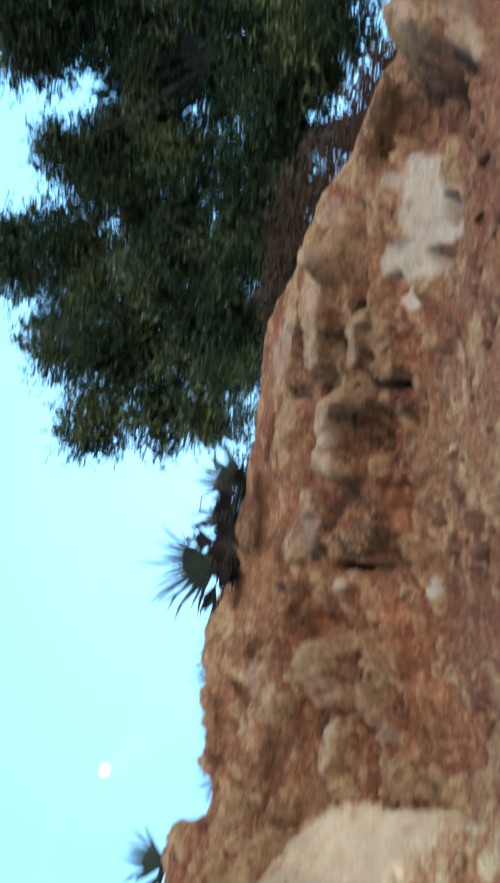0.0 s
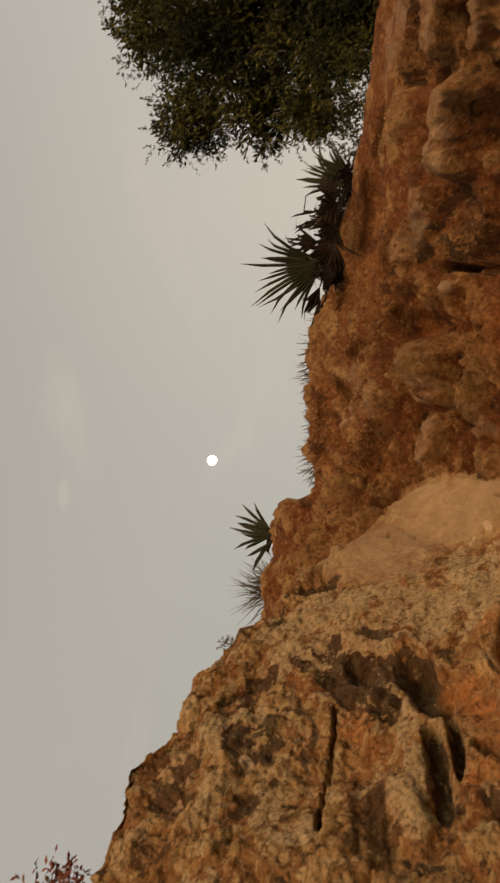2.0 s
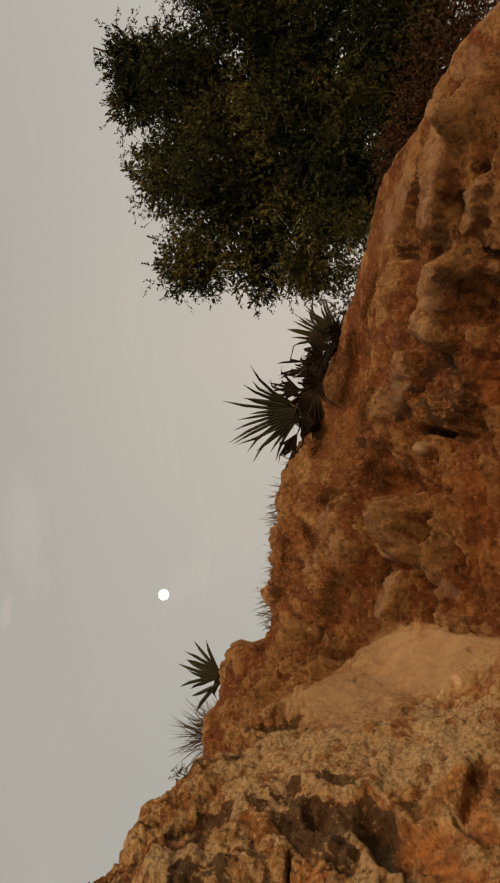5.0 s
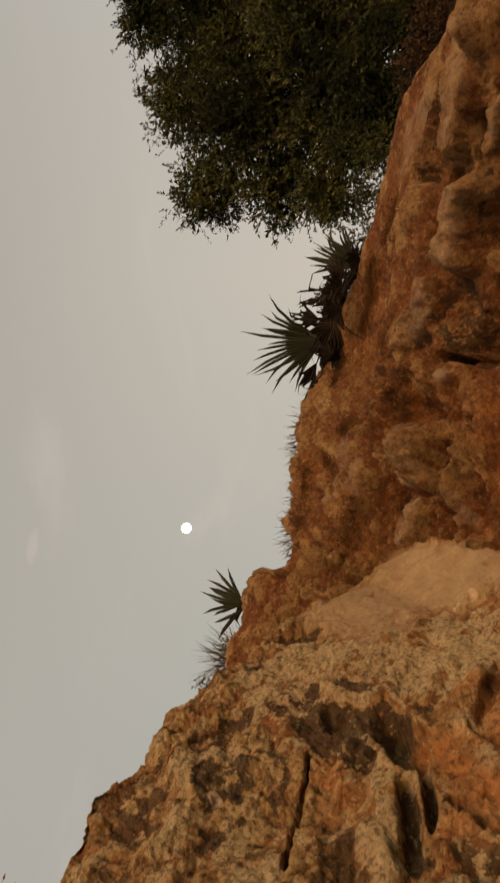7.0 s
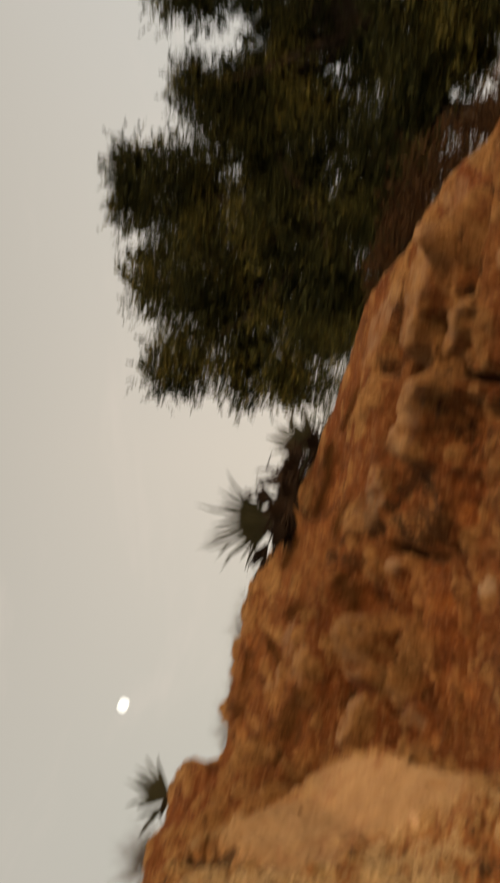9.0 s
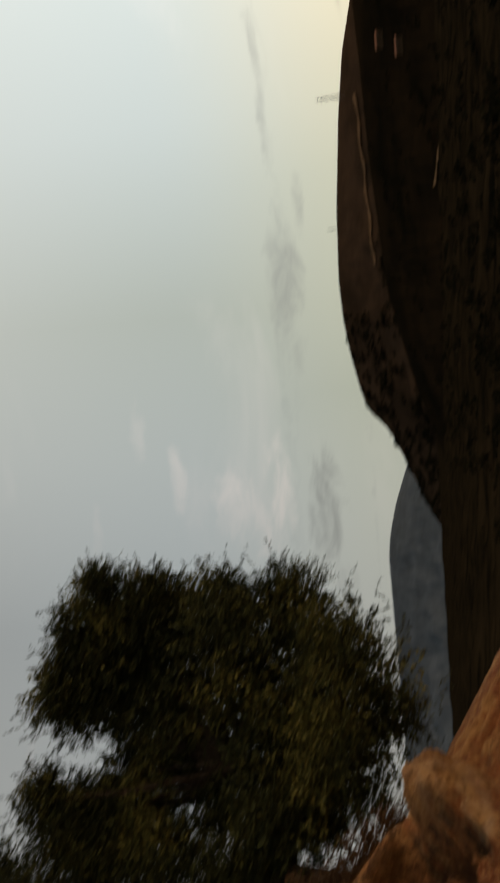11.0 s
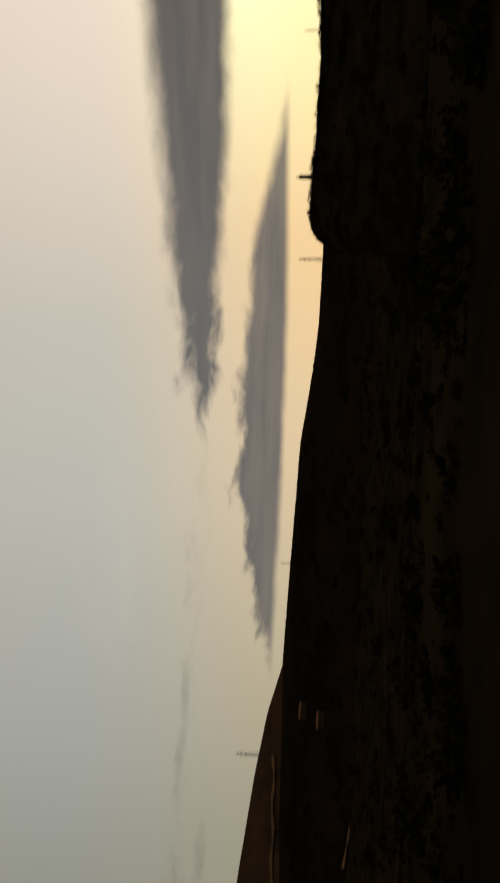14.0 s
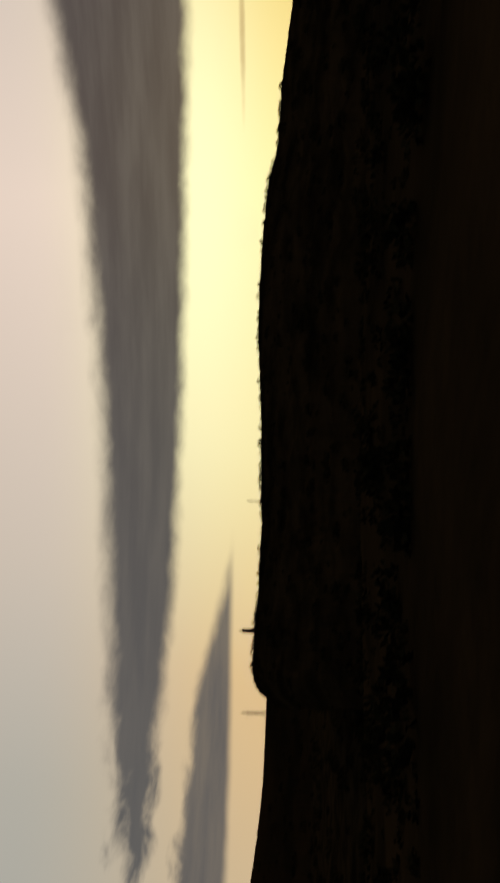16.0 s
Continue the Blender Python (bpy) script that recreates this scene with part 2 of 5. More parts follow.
    fresh = attr(n, "pale")
    fresh = n.math("MULTIPLY", n.smooth(n.math("ADD", fresh, n.math("MULTIPLY", blot, 0.16)), 0.30, 0.52), n.math("MINIMUM", n.math("MULTIPLY", fresh, 1.3), 1.0))
    c = n.mix(fresh, c, n.mix(n.smooth(mid, 0.46, 0.68), (0.62, 0.405, 0.225, 1), (0.50, 0.29, 0.13, 1)))
    c = n.mix(n.math("MULTIPLY", n.span(grit, 0.35, 0.7, 0.0, 0.55), n.span(worn, 0, 1, 0.35, 1.0)), c, n.mix(0.55, c, dark))
    n.link(c, n.shader.inputs["Base Color"])
    bump(n, n.math("MULTIPLY", n.math("SUBTRACT", n.math("ADD", n.math("MULTIPLY", mid, 1.6), n.math("MULTIPLY", grit, sandy)), n.math("MULTIPLY", chips.outputs["Distance"], 0.25)), n.span(worn, 0, 1, 0.1, 1.0)), 1.0, 0.055 / scale)
    return m


CLIFF = rock_material("cliff_rock", (0.365, 0.163, 0.047, 1), (0.046, 0.017, 0.005, 1), (0.25, 0.072, 0.015, 1), (0.57, 0.31, 0.105, 1), crusty=0.55, crust_share=0.38)
BOULDER = rock_material("boulder_rock", (0.35, 0.178, 0.056, 1), (0.040, 0.018, 0.005, 1), (0.30, 0.115, 0.029, 1), (0.56, 0.345, 0.132, 1), 2.5, 0.61, 0.5, 0.4)


def plain(name, a, b, scale, rough=0.9, height=0.02, strength=0.6, gloss=0.0):
    m, n = material(name, rough)
    f = n.noise(n.place, scale, 6, 0.65, 0.2)
    c = n.mix(n.smooth(f, 0.3, 0.7), a, b)
    g = n.noise(n.place, scale * 7, 3, 0.6)
    c = n.mix(n.span(g, 0.3, 0.7, 0.0, 0.45), c, n.mix(0.6, c, (0.01, 0.008, 0.005, 1)))
    n.link(c, n.shader.inputs["Base Color"])
    bump(n, g, strength, height)
    n.shader.inputs["Specular IOR Level"].default_value = gloss
    return m


def leafy(name, a, b, c3, rough=0.55, gloss=0.1, patches=1.3, patchy=0.38):
    """Leaves that differ one by one and in broad patches."""
    m, n = material(name, rough)
    isle = n.add("ShaderNodeNewGeometry").outputs["Random Per Island"]
    patch = n.smooth(n.noise(n.place, patches, 3, 0.5), 0.42, 0.66)
    c = n.ramp(n.math("ADD", n.math("MULTIPLY", isle, 1 - patchy), n.math("MULTIPLY", patch, patchy)), [(0.0, a), (0.5, b), (1.0, c3)])
    n.link(c, n.shader.inputs["Base Color"])
    n.shader.inputs["Specular IOR Level"].default_value = gloss
    return m


# broad patches put lit and shaded clumps into the tree's leaf colour
LEAF = leafy("tree_leaf", (0.013, 0.016, 0.005, 1), (0.040, 0.043, 0.012, 1), (0.18, 0.155, 0.036, 1), 0.75, patches=0.95, patchy=0.45)
BARK = plain("bark", (0.05, 0.036, 0.024, 1), (0.10, 0.075, 0.05, 1), 14)
PALM = leafy("palm_leaf", (0.024, 0.026, 0.014, 1), (0.045, 0.044, 0.024, 1), (0.085, 0.076, 0.042, 1), 0.7, 0.05)
PALM_DRY = leafy("dry_palm_leaf", (0.014, 0.011, 0.009, 1), (0.03, 0.022, 0.016, 1), (0.075, 0.048, 0.030, 1), 0.85, 0.03)
STRAW = leafy("dry_grass", (0.05, 0.034, 0.019, 1), (0.10, 0.07, 0.038, 1), (0.19, 0.135, 0.075, 1), 0.8)
SHRUB = leafy("shrub_leaf", (0.05, 0.04, 0.03, 1), (0.09, 0.07, 0.05, 1), (0.16, 0.10, 0.07, 1), 0.8)
REDLEAF = leafy("red_shrub_leaf", (0.14, 0.05, 0.035, 1), (0.2, 0.07, 0.045, 1), (0.26, 0.12, 0.07, 1), 0.8)
BRUSH = leafy("dark_brush", (0.030, 0.016, 0.007, 1), (0.062, 0.033, 0.014, 1), (0.10, 0.055, 0.022, 1), 0.9)
# near-black: the backlit slopes' shade is put into these base colours
SCRUB = leafy("shaded_scrub_leaf", (0.006, 0.007, 0.0035, 1), (0.012, 0.012, 0.006, 1), (0.024, 0.020, 0.010, 1), 0.9, 0.0)
EARTH = plain("shaded_hillside_earth", (0.003, 0.003, 0.0017, 1), (0.025, 0.017, 0.0085, 1), 0.09, 1.0, 0.3)
SLOPE = plain("shaded_scrub_slope", (0.005, 0.0045, 0.0026, 1), (0.017, 0.011, 0.0055, 1), 0.012, 1.0, 1.0)
MOUNT = plain("mountain_slope", (0.026, 0.017, 0.010, 1), (0.06, 0.037, 0.022, 1), 0.004, 1.0, 3.0)
# distance haze is put into this blue-grey base colour
BLUE = plain("hazed_far_hill_slope", (0.065, 0.078, 0.09, 1), (0.09, 0.105, 0.12, 1), 0.002, 1.0, 3.0)
DIRT = plain("dirt_track", (0.10, 0.062, 0.033, 1), (0.17, 0.105, 0.055, 1), 0.02, 1.0)
PLASTER = plain("pale_plaster", (0.065, 0.042, 0.024, 1), (0.11, 0.072, 0.04, 1), 0.8, 0.9)
ROOFTILE = plain("clay_roof", (0.22, 0.1, 0.06, 1), (0.3, 0.15, 0.09, 1), 1.5, 0.9)
IRON = plain("grey_steel", (0.10, 0.09, 0.08, 1), (0.16, 0.14, 0.12, 1), 2.0, 0.6)
MASONRY = plain("old_masonry", (0.05, 0.035, 0.022, 1), (0.09, 0.06, 0.04, 1), 3.0)

# ---- geometry helpers ----
EYE = Vector((0, 0, 1.6))


def spot(a, e, d):
    """The place at compass angle a, elevation e and level distance d from where the walker stands."""
    q = radians(a)
    return Vector((math.sin(q) * d, math.cos(q) * d, 1.6 + math.tan(radians(e)) * d))


def hashed(i, j, k, seed):
    h = (i * 374761393 + j * 668265263 + k * 1274126177 + seed * 974634777) & 0xFFFFFFFF
    h = ((h ^ (h >> 13)) * 1274126177) & 0xFFFFFFFF
    h = ((h ^ (h >> 16)) * 2246822519) & 0xFFFFFFFF
    return (h ^ (h >> 15)) & 0xFFFFFF


def grad_noise(p, seed=0):
    """Smooth noise of about -1..1 at the rows of p."""
    i = np.floor(p).astype(np.int64)
    f = p - i
    u = f * f * f * (f * (f * 6 - 15) + 10)
    out = np.zeros(len(p))
    for c in range(8):
        o = np.array([c & 1, (c >> 1) & 1, c >> 2])
        g = i + o
        h = hashed(g[:, 0], g[:, 1], g[:, 2], seed)
        d = f - o
        dots = ((h & 255) / 127.5 - 1) * d[:, 0] + (((h >> 8) & 255) / 127.5 - 1) * d[:, 1] + (((h >> 16) & 255) / 127.5 - 1) * d[:, 2]
        wgt = np.prod(np.where(o == 1, u, 1 - u), axis=1)
        out += wgt * dots
    return out * 1.2


def fractal(p, octaves, seed=0, gain=0.5):
    out, amp = np.zeros(len(p)), 1.0
    for o in range(octaves):
        out += amp * grad_noise(p * 2.03**o + 17.1 * o, seed + o)
        amp *= gain
    return out


def billow(p, octaves, seed=0, gain=0.5):
    """Rounded lumps with sharp creases between them, about 0..1."""
    out, amp = np.zeros(len(p)), 1.0
    for o in range(octaves):
        out += amp * np.abs(grad_noise(p * 2.1**o + 9.7 * o, seed + o)) * 1.6
        amp *= gain
    return out


def cells(p, seed=0):
    """Distances to the nearest two of scattered points, one to each unit cell."""
    i = np.floor(p).astype(np.int64)
    best, second = np.full(len(p), 9.0), np.full(len(p), 9.0)
    for dx in (-1, 0, 1):
        for dy in (-1, 0, 1):
            for dz in (-1, 0, 1):
                g = i + (dx, dy, dz)
                h = hashed(g[:, 0], g[:, 1], g[:, 2], seed)
                q = g + np.stack([(h & 255), (h >> 8) & 255, (h >> 16) & 255], 1) / 255.0
                d2 = ((q - p) ** 2).sum(1)
                second = np.minimum(second, np.maximum(best, d2))
                best = np.minimum(best, d2)
    return np.sqrt(best), np.sqrt(second)


def sheet(name, grid, mat, flip=False, masks=None, parent=None, closed=False):
    """A smooth mesh from an array of rows of places."""
    nu, nv = grid.shape[:2]
    idx = np.arange(nu * nv).reshape(nu, nv)
    if closed:
        idx = np.concatenate([idx, idx[:1]], 0)
    quads = np.stack([idx[:-1, :-1], idx[1:, :-1], idx[1:, 1:], idx[:-1, 1:]], -1).reshape(-1, 4)
    if flip:
        quads = quads[:, ::-1]
    me = bpy.data.meshes.new(name)
    fill(me, grid.reshape(-1, 3), quads)
    for key, values in (masks or {}).items():
        me.attributes.new(key, "FLOAT", "POINT").data.foreach_set("value", values.astype(np.float32).ravel())
    me.materials.append(mat)
    ob = new(name, me)
    ob.parent = parent
    return ob


def fill(me, verts, faces, smooth=True):
    """Loads verts and equal-sided faces into a mesh."""
    faces = np.asarray(faces)
    k = faces.shape[1]
    me.vertices.add(len(verts))
    me.vertices.foreach_set("co", np.asarray(verts, np.float32).ravel())
    me.loops.add(faces.size)
    me.loops.foreach_set("vertex_index", faces.astype(np.int32).ravel())
    me.polygons.add(len(faces))
    me.polygons.foreach_set("loop_start", np.arange(0, faces.size, k, dtype=np.int32))
    me.polygons.foreach_set("use_smooth", np.full(len(faces), smooth))
    me.update(calc_edges=True)
    me.validate()


def normals(grid):
    a, b = np.gradient(grid, axis=0), np.gradient(grid, axis=1)
    n = np.cross(a, b)
    return n / np.maximum(np.linalg.norm(n, axis=-1, keepdims=True), 1e-9)


def part(name, bm, mat, parent, label=""):
    me = bpy.data.meshes.new(name)
    bm.to_mesh(me)
    bm.free()
    me.materials.append(mat)
    ob = new(name, me)
    ob.parent = parent
    return tagged(ob, label)


def tube(bm, points, radii, sides=6):
    """A tapered limb along points."""
    rings = []
    for k, p in enumerate(points):
        p = Vector(p)
        d = (Vector(points[min(k + 1, len(points) - 1)]) - Vector(points[max(k - 1, 0)])).normalized()
        s = d.orthogonal().normalized()
        t = d.cross(s)
        rings.append([bm.verts.new(p + (s * math.cos(q) + t * math.sin(q)) * radii[k]) for q in [2 * math.pi * i / sides for i in range(sides)]])
    for r1, r2 in zip(rings, rings[1:]):
        for i in range(sides):
            bm.faces.new((r1[i], r1[(i + 1) % sides], r2[(i + 1) % sides], r2[i])).smooth = True
    bm.faces.new(rings[-1])
    bm.faces.new(rings[0][::-1])


# ---- ground and distance ----
def ground_height(a, r):
    """Height of the ground sheet at compass angle a (degrees) and distance r."""
    fall = np.clip((r - 9) / 110, 0, 1)
    open_side = np.clip((np.abs((a - 125 + 180) % 360 - 180) - 80) / -40, 0, 1)
    z = -9.0 * fall * fall * (3 - 2 * fall) * (0.35 + 0.65 * open_side)
    return z


rings = np.concatenate([[0.001], np.geomspace(0.6, 4800, 110)])
angles = np.linspace(0, 360, 361)[:-1]
A, R = np.meshgrid(angles, rings, indexing="ij")
Z = ground_height(A, R)
flat = np.stack([np.sin(np.radians(A)) * R, np.cos(np.radians(A)) * R, Z], -1)
Z = Z + (0.02 * R**0.75 * fractal(flat.reshape(-1, 3) * 0.15, 4, 3).reshape(A.shape)).clip(-6, 6) * (R > 2)
flat[..., 2] = Z
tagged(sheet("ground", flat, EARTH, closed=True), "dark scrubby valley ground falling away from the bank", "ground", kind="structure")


def ridge(name, crest, r, front, back, mat, jag, label, drop=30.0, wander=0.0, step=0.06, rows=26):
    """A hill that crests along (compass angle, elevation) stops at distance r, with its slopes before and behind."""
    lo, hi = crest[0][0], crest[-1][0]
    a = np.arange(lo, hi + step, step)
    e = np.interp(a, [c[0] for c in crest], [c[1] for c in crest])
    k = max(3, int(0.5 / step))
    e = np.convolve(np.pad(e, k, mode="edge"), np.ones(2 * k + 1) / (2 * k + 1), "valid")
    v = np.concatenate([np.linspace(-1, 0, rows), np.linspace(0.1, 1, 6)])
    AA, V = np.meshgrid(a, v, indexing="ij")
    E = np.repeat(e[:, None], len(v), 1)
    bend = wander * np.sin(np.radians(AA) * 9)
    RR = r * (1 + bend) + np.where(V < 0, V * front, V * back)
    crest_z = 1.6 + np.tan(np.radians(E)) * r * (1 + bend)
    base = -drop
    shape = np.where(V < 0, np.clip(1 + V, 0, 1) ** 1.3, 1 - np.clip(V, 0, 1) ** 1.5)
    ZZ = base + (crest_z - base) * shape
    p = np.stack([np.sin(np.radians(AA)) * RR, np.cos(np.radians(AA)) * RR, ZZ], -1)
    q = p.reshape(-1, 3)
    lump = fractal(q / (r * 0.05), 5, 11, 0.55).reshape(AA.shape)
    p[..., 2] += lump * r * 0.012 * np.abs(V) ** 0.6 * (np.abs(V) < 0.99)
    p[..., 2] += jag * r * (fractal(q / (r * 0.004), 3, 23, 0.6).reshape(AA.shape)).clip(-0.3, 1.5)
    tagged(sheet(name, p, mat, flip=True), label, "hill", kind="structure")
    return p


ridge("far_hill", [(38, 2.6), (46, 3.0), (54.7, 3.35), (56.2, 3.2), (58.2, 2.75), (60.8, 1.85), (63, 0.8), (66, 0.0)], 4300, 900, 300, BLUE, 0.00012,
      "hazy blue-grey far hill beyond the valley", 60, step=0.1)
mountain_grid = ridge("mountain", [(55.5, -0.8), (57.6, 0.4), (60.8, 1.8), (62.2, 2.4), (63.3, 2.95), (64.5, 4.15), (66, 4.6), (68.4, 5.1), (70.5, 5.4), (73.1, 5.52), (77.6, 5.3),
                   (83.2, 4.7), (87, 4.1), (90.3, 3.2), (94, 2.4), (99, 1.2), (104, 0)], 2300, 900, 500, MOUNT, 0.00015,
      "bare brown mountain crest with dark scrubby foot", 80)
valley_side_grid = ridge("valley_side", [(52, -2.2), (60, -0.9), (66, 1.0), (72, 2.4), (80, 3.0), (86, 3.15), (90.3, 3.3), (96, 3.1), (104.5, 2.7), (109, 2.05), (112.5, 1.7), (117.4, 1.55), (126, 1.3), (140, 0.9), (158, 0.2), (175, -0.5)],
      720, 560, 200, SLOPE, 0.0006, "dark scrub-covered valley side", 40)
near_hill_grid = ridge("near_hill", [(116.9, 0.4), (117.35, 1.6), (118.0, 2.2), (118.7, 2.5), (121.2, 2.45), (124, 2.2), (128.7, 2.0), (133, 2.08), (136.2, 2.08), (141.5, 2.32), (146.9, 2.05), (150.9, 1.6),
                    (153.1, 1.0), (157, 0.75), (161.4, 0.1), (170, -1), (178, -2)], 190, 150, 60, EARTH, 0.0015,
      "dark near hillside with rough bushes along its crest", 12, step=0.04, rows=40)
ridge("back_hill", [(178, -1.0), (200, 1.2), (230, 1.6), (260, 1.2), (290, 1.8), (320, 1.4), (345, 1.0), (360, 0.6), (398, 0.4)], 3500, 900, 400, MOUNT, 0.0002,
      "low brown hills closing the valley", 60, step=0.3)

moon_bm = bmesh.new()
bmesh.ops.create_icosphere(moon_bm, subdivisions=4, radius=25)
moon_mat = bpy.data.materials.new("moonlight")
moon_mat.use_nodes = True
mn = Nodes(moon_mat.node_tree)
moon_mat.node_tree.nodes.clear()
glow, mout = mn.add("ShaderNodeEmission"), mn.add("ShaderNodeOutputMaterial")
mtone = mn.noise(mn.add("ShaderNodeTexCoord").outputs["Object"], 0.03, 4)
mn.link(mn.mix(mn.smooth(mtone, 0.45, 0.65), (1.0, 0.97, 0.86, 1), (0.86, 0.82, 0.72, 1)), glow.inputs[0])
glow.inputs[1].default_value = 1.5
mn.link(glow.outputs[0], mout.inputs[0])
for f in moon_bm.faces:
    f.smooth = True
moon = part("moon", moon_bm, moon_mat, None)
moon.location = EYE + heading(-6.9, 30.77) * 4000
tagged(moon, "nearly full white moon in the evening sky", "moon", kind="structure")

def stroke(rows, az_g, el_g, wob_g, where, channels):
    """Soft-edged strokes over a rock face, each (compass angle, elevation) to (compass angle, elevation) with its half width:
    returns how deep they cut and how strongly each channel shows."""
    cut_in, shown = np.zeros(az_g.shape), [np.zeros(az_g.shape) for _ in range(channels)]
    squeeze = np.cos(np.radians(el_g))
    for a0, e0, a1, e1, half, depth, *shares in rows:
        da, de = (a1 - a0) * squeeze, e1 - e0
        pa, pe = (az_g - a0) * squeeze, el_g - e0
        u = np.clip((pa * da + pe * de) / np.maximum(da * da + de * de, 1e-6), 0, 1)
        off = np.hypot(pa - u * da, pe - u * de) / half
        m = np.clip(1.45 - off + wob_g * min(0.55, 0.3 + 0.1 / half), 0, 1) * where
        m = m * m * (3 - 2 * m)
        cut_in += depth * m
        shown = [np.maximum(old, k * m) for old, k in zip(shown, shares)]
    return cut_in, shown


# ---- the rock bank ----
# compass angle, lip elevation, lip distance, foot elevation, foot distance
BANK = [(-55, 20, 8.0, 4, 6.0), (-30, 27.2, 8.4, 6, 6.4), (-16, 27.6, 8.6, 7, 6.8), (-9.7, 26.7, 8.8, 8.5, 7.1), (-9.25, 24.4, 9.1, 8.5, 7.2), (-3, 24.0, 9.3, 8.3, 7.3), (1.5, 23.6, 9.4, 8, 7.4),
        (7, 21.2, 9.6, 7.5, 7.5), (13.5, 19.2, 9.5, 6.5, 7.5), (20, 17.3, 9.2, 5.5, 7.4), (22.6, 16.2, 9.1, 4.6, 7.3), (26.2, 12.8, 9.0, 3.4, 7.3), (29.4, 10.4, 8.9, 2.6, 7.3),
        (31.4, 8.0, 8.9, 2.0, 7.4), (34.7, 5.4, 8.9, 0.5, 7.7), (37.3, 3.0, 9.2, -1, 8.0), (41, 1.0, 10.2, -3, 8.8), (47, -3, 11, -6, 9.6), (52, -9, 12, -10, 10), (62, -14, 14, -14, 11)]
bank_az = np.arange(-55, 62, 0.115)
bank_cols = [np.interp(bank_az, [b[0] for b in BANK], [b[k] for b in BANK]) for k in range(1, 5)]
bank_cols = [np.convolve(np.pad(c, 1, mode="edge"), np.ones(3) / 3, "valid") for c in bank_cols]
lip_z, foot_z = 1.6 + np.tan(np.radians(bank_cols[0])) * bank_cols[1], 1.6 + np.tan(np.radians(bank_cols[2])) * bank_cols[3]
lip_d, foot_d = bank_cols[1], bank_cols[3]
# profile: under the ground, talus, foot, face, lip, plateau
knots_v = [0, 0.12, 0.34, 0.40, 0.66, 0.86, 0.90, 0.93, 1.0]
knots_d = [foot_d - 5.2, foot_d - 3.2, foot_d - 0.35, foot_d, foot_d + (lip_d - foot_d) * 0.42, lip_d - 0.08, lip_d + 0.25, lip_d + 1.5, lip_d + 9]
knots_z = [foot_z - 3.6, foot_z - 1.35, foot_z - 0.12, foot_z + 0.1, foot_z + (lip_z - foot_z) * 0.56, lip_z - 0.12, lip_z + 0.0, lip_z + 0.05, lip_z - 0.2]
vv = np.concatenate([np.linspace(0, 0.12, 10, endpoint=False), np.linspace(0.12, 0.34, 90, endpoint=False), np.linspace(0.34, 0.90, 190, endpoint=False),
                     np.linspace(0.9, 0.93, 20, endpoint=False), np.linspace(0.93, 1, 12)])


def along(knots):
    k = np.stack(knots, 1)
    j = np.clip(np.searchsorted(knots_v, vv, side="right") - 1, 0, len(knots_v) - 2)
    f = (vv - np.array(knots_v)[j]) / (np.array(knots_v)[j + 1] - np.array(knots_v)[j])
    g = k[:, j] * (1 - f) + k[:, j + 1] * f
    return g


def bank_blur(g, n):
    return np.stack([np.convolve(np.pad(row, n, mode="edge"), np.ones(2 * n + 1) / (2 * n + 1), "valid") for row in g])


bd, bz = bank_blur(along(knots_d), 4), bank_blur(along(knots_z), 4)
ba = np.radians(bank_az)[:, None]
bank_grid = np.stack([np.sin(ba) * bd, np.cos(ba) * bd, bz], -1)
bn = normals(bank_grid)
flatp = bank_grid.reshape(-1, 3)
warp = flatp + 0.25 * np.stack([fractal(flatp * 0.7, 2, s) for s in (31, 32, 33)], 1)
strata = warp * np.array([0.75, 0.75, 1.7])
big = billow(strata * 0.75, 2, 41)
mid = billow(strata * 2.1, 3, 43, 0.55)
fine = fractal(flatp * 9.0, 5, 47, 0.66)
near1, near2 = cells(warp * np.array([3.2, 3.2, 4.6]), 51)
nodule = np.clip((near2 - near1) * 2.2, 0, 1) ** 0.6
near1, near2 = cells(warp * 9.0, 53)
pebble = np.clip((near2 - near1) * 2.2, 0, 1) ** 0.6
V2 = np.repeat(vv[None], len(bank_az), 0)
face = np.clip((V2 - 0.335) / 0.04, 0, 1) * np.clip((0.93 - V2) / 0.05, 0, 1)
talus = 1 - np.clip((V2 - 0.33) / 0.03, 0, 1)
back_off = np.clip((0.96 - V2) / 0.05, 0, 1)
shape = lambda x: x.reshape(V2.shape)
gravelly = np.clip(0.5 + 0.9 * shape(fractal(flatp * 0.55 + 3, 2, 55)) + (6 - bank_az[:, None]) * 0.03, 0.15, 1)
disp = face * (0.26 * (shape(big) - 0.45) + 0.20 * (shape(mid) - 0.5) + gravelly * (0.17 * (shape(nodule) - 0.6) + 0.11 * (shape(pebble) - 0.6))) + back_off * 0.040 * shape(fine)
# bedding: hard layers stand proud, soft ones are undercut
# small broken stones
near1, near2 = cells(warp * 21.0 + 0.8 * np.stack([fractal(flatp * 6, 2, s) for s in (35, 36, 37)], 1), 54)
chip = np.clip((near2 - near1) * 2.0, 0, 1) ** 0.7
disp += back_off * (0.4 + 0.6 * gravelly) * 0.055 * (shape(chip) - 0.6)
layer = fractal(np.stack([flatp[:, 0] * 0.25, flatp[:, 1] * 0.25, (flatp[:, 2] + 0.12 * flatp[:, 0]) * 1.5 + 0.3 * fractal(flatp * 0.6, 2, 57)], 1), 3, 56, 0.6)
disp += face * 0.11 * np.tanh(3 * shape(layer))
calm = 1 - 0.55 * np.clip((V2 - 0.68) / 0.14, 0, 1)
disp = disp * calm
